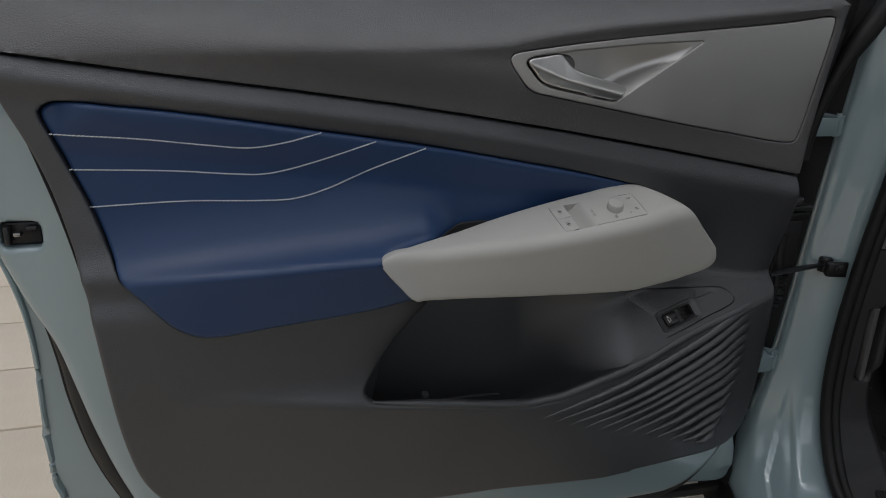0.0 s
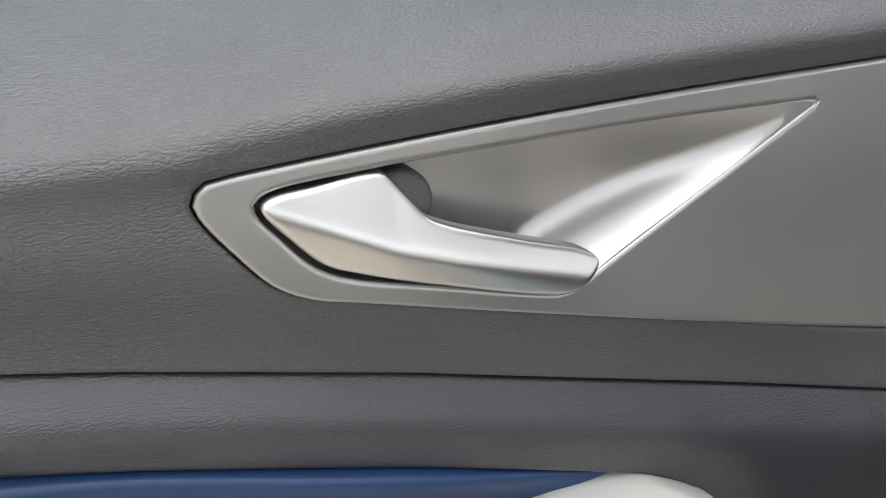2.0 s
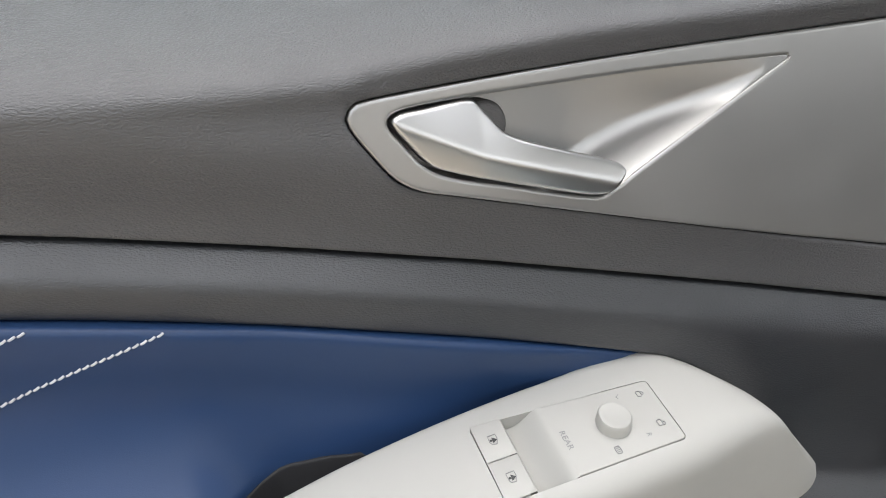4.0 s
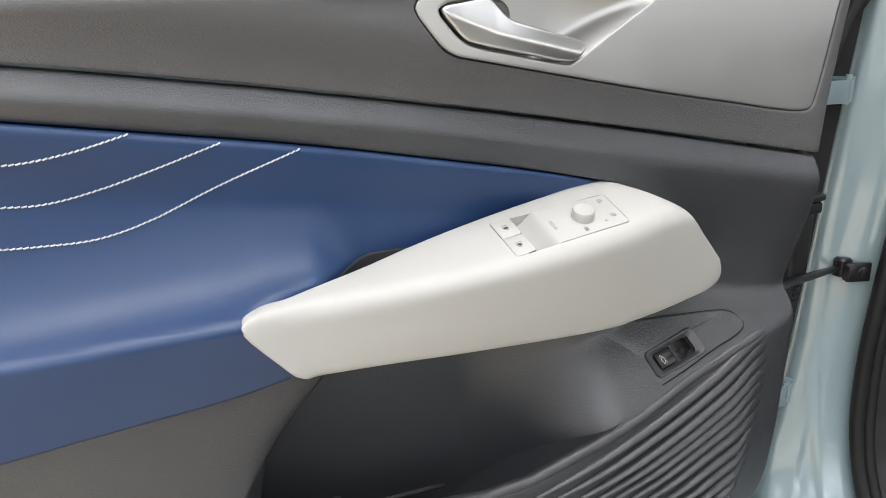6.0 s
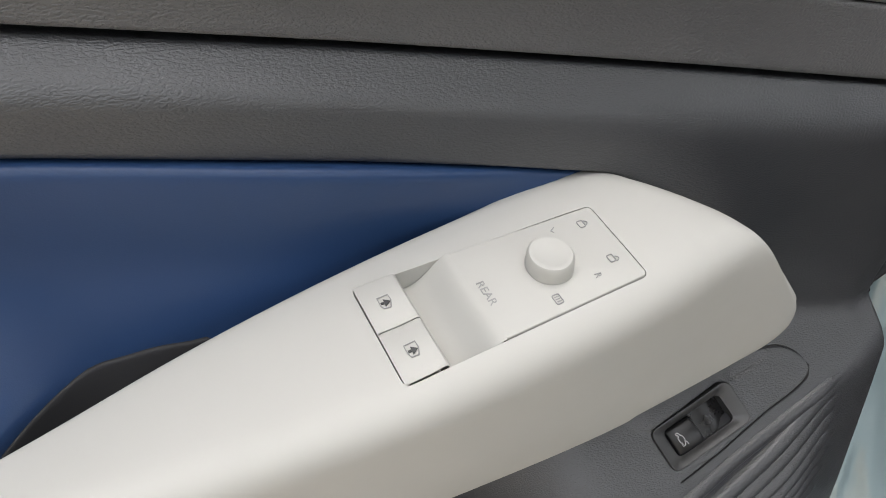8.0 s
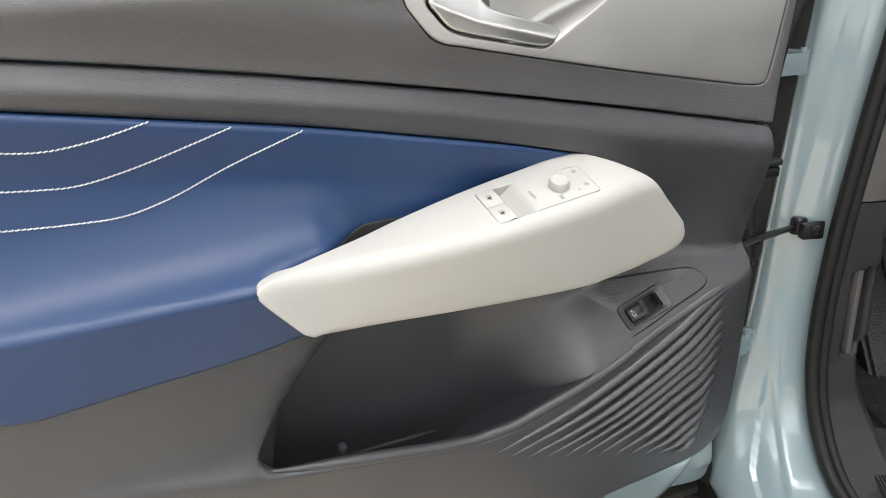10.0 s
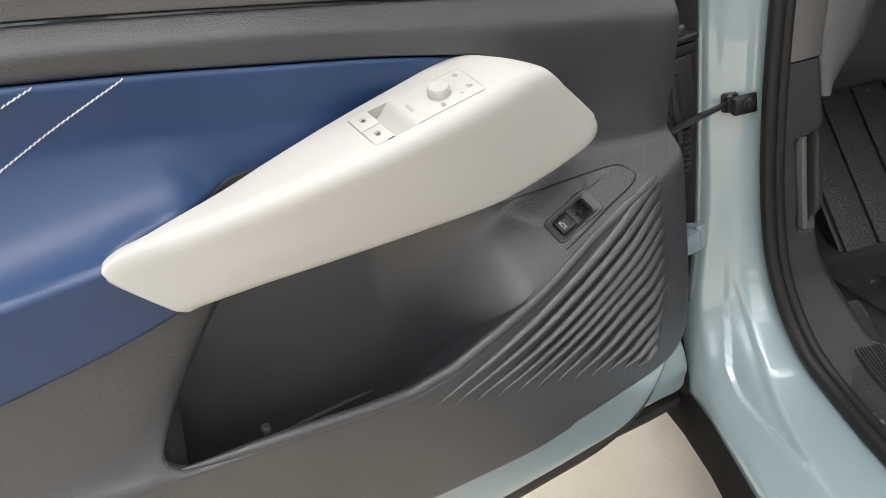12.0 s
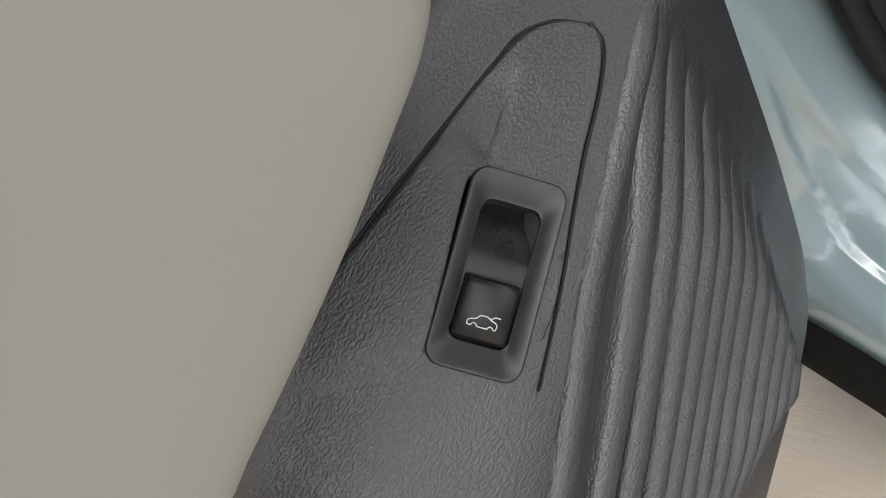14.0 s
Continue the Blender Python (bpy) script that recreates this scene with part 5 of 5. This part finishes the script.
# sill lining with ribbed tread
part("sill_lining", loft([car_pts([(a, 0.150, z - 0.01), (a, 0.158, z + 0.012), (a, 0.172, z + 0.016), (a, 0.20, z + 0.017), (a, 0.244, z + 0.012), (a, 0.252, z + 0.002), (a, 0.262, z - 0.06)]) for a, z in ((0.05, 0.345), (0.10, 0.318), (0.16, 0.302), (0.24, 0.292), (0.4, 0.286), (0.8, 0.286), (1.4, 0.286))]), SCUFFED, body, "scuffed black plastic sill lining", sharp=60)
tread_z = lerp_table([(0.10, 0.3385), (0.16, 0.3225), (0.24, 0.3125), (0.4, 0.3060), (1.4, 0.3060)])
tread_as = [0.125, 0.16, 0.2, 0.24, 0.3, 0.4, 0.8, 1.35]
tread = part("sill_tread", loft([car_pts([(a, 0.192, tread_z(a) - 0.002), (a, 0.193, tread_z(a)), (a, 0.236, tread_z(a) - 0.003), (a, 0.238, tread_z(a) - 0.006)]) for a in tread_as]), SCUFFED, body, "ribbed black sill tread")
for k in range(9):
    b = 0.1955 + 0.0048 * k
    part("tread_rib", tube(car_pts([(a, b, tread_z(a) - 0.0003 * k + 0.0006) for a in tread_as]), 0.0015, 6), SCUFFED, tread)
part("tread_edge", tube(car_pts([(0.108, 0.188, tread_z(0.11) + 0.002), (0.114, 0.222, tread_z(0.12)), (0.13, 0.240, tread_z(0.13) - 0.004), (0.20, 0.241, tread_z(0.2) - 0.004)]), 0.0008, 6), LINING, tread, "worn edge")

# dashboard end, vent, footrest and floor
dash_r = lerp_table([(0.672, 0.200), (0.689, 0.206), (0.738, 0.244), (0.793, 0.268), (0.86, 0.296), (0.885, 0.296), (0.918, 0.276), (0.95, 0.266), (1.06, 0.255)])
rows = []
for z in np.linspace(1.06, 0.672, 30).tolist():
    r = dash_r(z)
    l = min(0.186 + 0.06 * max(0.0, z - 0.72), r - 0.012)
    rows.append(car_pts([(0.02, l - 0.01, z), (0.044, l, z), (0.050, l + (r - l) * 0.3, z), (0.052, l + (r - l) * 0.7, z), (0.050, r - 0.004, z), (0.044, r, z), (-0.02, r + 0.012, z)]))
dash = part("dashboard_end", loft(rows), HARD_TRIM, body, "dark grey plastic dashboard end panel", sharp=60)
part("edge_trim", tube(car_pts([(0.053, 0.268, 0.919), (0.055, 0.276, 0.905), (0.055, 0.281, 0.885), (0.054, 0.282, 0.862)]), 0.0008, 6), SILVER, dash, "thin silver trim line")
part("edge_trim", tube(car_pts([(0.053, 0.274, 0.917), (0.055, 0.282, 0.903), (0.055, 0.286, 0.885), (0.054, 0.286, 0.860)]), 0.0006, 6), SILVER, dash, "thin silver trim line")
rows = []
for b in (0.20, 0.215, 0.30, 0.45, 0.9, 1.4):
    rows.append(car_pts([(-0.5, b, 0.60), (-0.06, b, 0.650), (-0.008, b, 0.656), (0.0, b, 0.664), (0.002, b, 0.70), (0.008, b, 0.80), (0.012, b, 0.90), (0.0, b, 0.93), (-0.1, b, 1.05), (-0.5, b, 1.06)]))
part("dashboard", loft(rows), BLACK_PLASTIC, body, "black plastic lower dashboard", sharp=50)
part("dash_pad", box(0.0, 0.040, 0.262, 0.60, 0.917, 1.07, 0.010, 3, CARF), BLUE, body, "navy blue dashboard pad")
vent = part("air_vent", box(0.01, 0.050, 0.292, 0.50, 0.906, 0.980, 0.012, 3, CARF), BLACK_PLASTIC, body, "black side air vent with chrome edge")
part("vent_edge", tube(car_pts([(0.052, 0.42, 0.976), (0.053, 0.302, 0.976), (0.053, 0.297, 0.970), (0.053, 0.297, 0.925)]), 0.0024, 8), CHROME, vent)
part("vent_surround", tube(car_pts([(0.048, 0.300, 0.978), (0.050, 0.288, 0.955), (0.050, 0.283, 0.925), (0.048, 0.287, 0.906), (0.044, 0.31, 0.902)]), 0.005, 10), BLACK_PLASTIC, vent)
for k in range(3):
    part("vent_slat", box(0.04, 0.054, 0.306, 0.50, 0.918 + 0.016 * k, 0.922 + 0.016 * k, 0.001, 1, CARF), SWITCH_PLASTIC, vent)
low_l, low_r = Vector(at_car(-0.24, 0.445, 0.243)), Vector(at_car(-0.24, 0.70, 0.243))
REST = axes(low_l, low_r - low_l, Vector(at_car(-0.42, 0.478, 0.50)) - low_l)
rest = part("foot_rest", box(-0.008, 0.30, -0.03, 0.36, -0.03, 0.0, 0.004, 2, REST), BLACK_PLASTIC, body, "scuffed black rubber foot rest")
for k in range(4):
    part("rest_rib", box(0.070 * k, 0.070 * k + 0.066, 0.0, 0.36, -0.002, 0.010, 0.004, 2, REST), RIBBED, rest)
part("carpet", loft([car_pts([(a, b, z) for b in (0.2, 0.35, 0.8, 1.4)]) for a, z in ((-0.75, 0.70), (-0.55, 0.45), (-0.30, 0.27), (-0.1, 0.235), (0.4, 0.235), (1.4, 0.235))]), FLOOR_MAT, body, "black cabin carpet")
mat_rows = []
for a in np.linspace(-0.24, 0.75, 26):
    row = []
    for b in np.linspace(0.255, 0.80, 16):
        edge = min(a + 0.24, 0.75 - a, b - 0.255, 0.80 - b)
        row.append((a, b, 0.243 + 0.022 * (1 - ss(edge, 0.0, 0.02)) + 0.004 * noise.noise((a * 9, b * 9, 1.0))))
    mat_rows.append(car_pts(row))
floor_mat = tagged(new("floor_mat"), "dirty black rubber floor mat on the cabin carpet", "floor mat")
floor_mat.matrix_basis = Matrix.Translation(at_car(0.2, 0.5, 0.24))
part("mat", loft(mat_rows), FLOOR_MAT, floor_mat)
for k in range(5):
    part("mat_ridge", tube(car_pts([(-0.2 + 0.02 * k, 0.30 + 0.075 * k, 0.250), (0.3, 0.33 + 0.075 * k, 0.250), (0.72, 0.33 + 0.075 * k, 0.250)]), 0.004, 6, 0.6), FLOOR_MAT, floor_mat)
# unseen cabin shell, added round the doorway to keep daylight out of the footwell
part("bulkhead", box(-0.80, -0.76, 0.1, 1.6, 0.2, 1.1, 0.01, 1, CARF), BLACK_PLASTIC, body)
part("cabin_far_side", box(-0.8, 2.2, 1.55, 1.60, 0.2, 1.1, 0.01, 1, CARF), CABIN_TRIM, body)
part("roof", box(0.20, 2.3, 0.16, 1.50, 1.58, 1.62, 0.02, 3, CARF), PAINT, body)
part("windscreen_pillar", tube(car_pts([(-0.55, 0.14, 1.04), (-0.2, 0.15, 1.30), (0.22, 0.19, 1.58)]), 0.035, 10), PAINT, body)
part("front_wing", loft([car_pts([(-0.06, 0.02, z), (-0.10, -0.02, z), (-0.9, -0.03 + 0.02 * (z > 0.9), z), (-0.95, 0.3, z)]) for z in (0.25, 0.6, 0.9, 1.0)]), PAINT, body)

# ---- wheels and floor pan under the body ----


def tyre_profile():
    return [(0.240, -0.085), (0.262, -0.098), (0.315, -0.105), (0.342, -0.096), (0.350, -0.070), (0.352, 0.0), (0.350, 0.070), (0.342, 0.096), (0.315, 0.105), (0.262, 0.098), (0.240, 0.085)]


for a_mid, b_mid in ((-0.62, 0.155), (-0.62, 1.495), (2.10, 0.10), (2.10, 1.495)):
    hub_m = axes(at_car(a_mid, b_mid, 0.352) if b_mid < 1 else tuple(CARF @ Vector((a_mid, b_mid, 0.352))), (-0.342, -0.94, 0), (0, 0, 1))
    wheel = part("wheel", lathe(tyre_profile(), hub_m, 48), RUBBER, body, "black tyre on a dark rim", sharp=50)
    part("rim", lathe([(0.242, -0.084), (0.225, -0.080), (0.215, -0.020), (0.215, 0.060), (0.225, 0.078), (0.200, 0.072), (0.070, 0.060), (0.040, 0.066), (0.010, 0.066)], hub_m, 40), DARK_METAL, wheel)
pan = [[at_car(a, 0.16, z) for z in (0.17, 0.20)] + [tuple(CARF @ Vector((a, 1.42, z))) for z in (0.20, 0.17)] for a in (-0.90, 0.05, 2.70)]
part("floor_pan", loft(pan, wrap=True), UNDERBODY, body, "black floor pan between the axles")
# plain rear quarter closing the car behind the doorway, cut out over the wheel
quarter = []
for a in [1.40, 1.46, 1.60] + np.linspace(1.66, 2.54, 34).tolist() + [2.62, 2.80]:
    low = max(0.250, 0.352 + math.sqrt(max(0.0, 0.41 ** 2 - (a - 2.10) ** 2)) if abs(a - 2.10) < 0.41 else 0.250)
    quarter.append(car_pts([(a, 0.010, low), (a, -0.020, low + 0.10), (a, -0.030, 0.82), (a, -0.010, 0.94), (a, 0.040, 1.02), (a, 0.140, 1.04), (a, 0.160, low)]))
part("rear_quarter", loft(quarter, wrap=True), PAINT, body, "pale teal painted rear quarter", sharp=50)

# ---- ground ----
ground = tagged(new("ground"), "pale brushed concrete paving with scored joints", "ground", kind="structure")
bm = bmesh.new()
bmesh.ops.create_grid(bm, x_segments=2, y_segments=2, size=300)
bm.transform(Matrix.Translation((0, 0, -0.012)))
part("subgrade", bm, GRIT, ground)


def paving(x0, x1, y0, y1, name="slab"):
    g = 0.004
    return part(name, box(x0 + g, x1 - g, y0 + g, y1 - g, -0.05, 0.0, 0.004, 2), CONCRETE, ground)


ys = [-6.0, -2.4, 0.0, 1.48, 1.82, 2.17, 2.53, 2.9, 3.3, 5.0, 9.0, 20.0]
xs = [-16.0, -6.0, -2.6, 2.4, 6.0, 16.0]
for y0, y1 in zip(ys, ys[1:]):
    for x0, x1 in zip(xs, xs[1:]):
        paving(x0, x1, y0, y1)
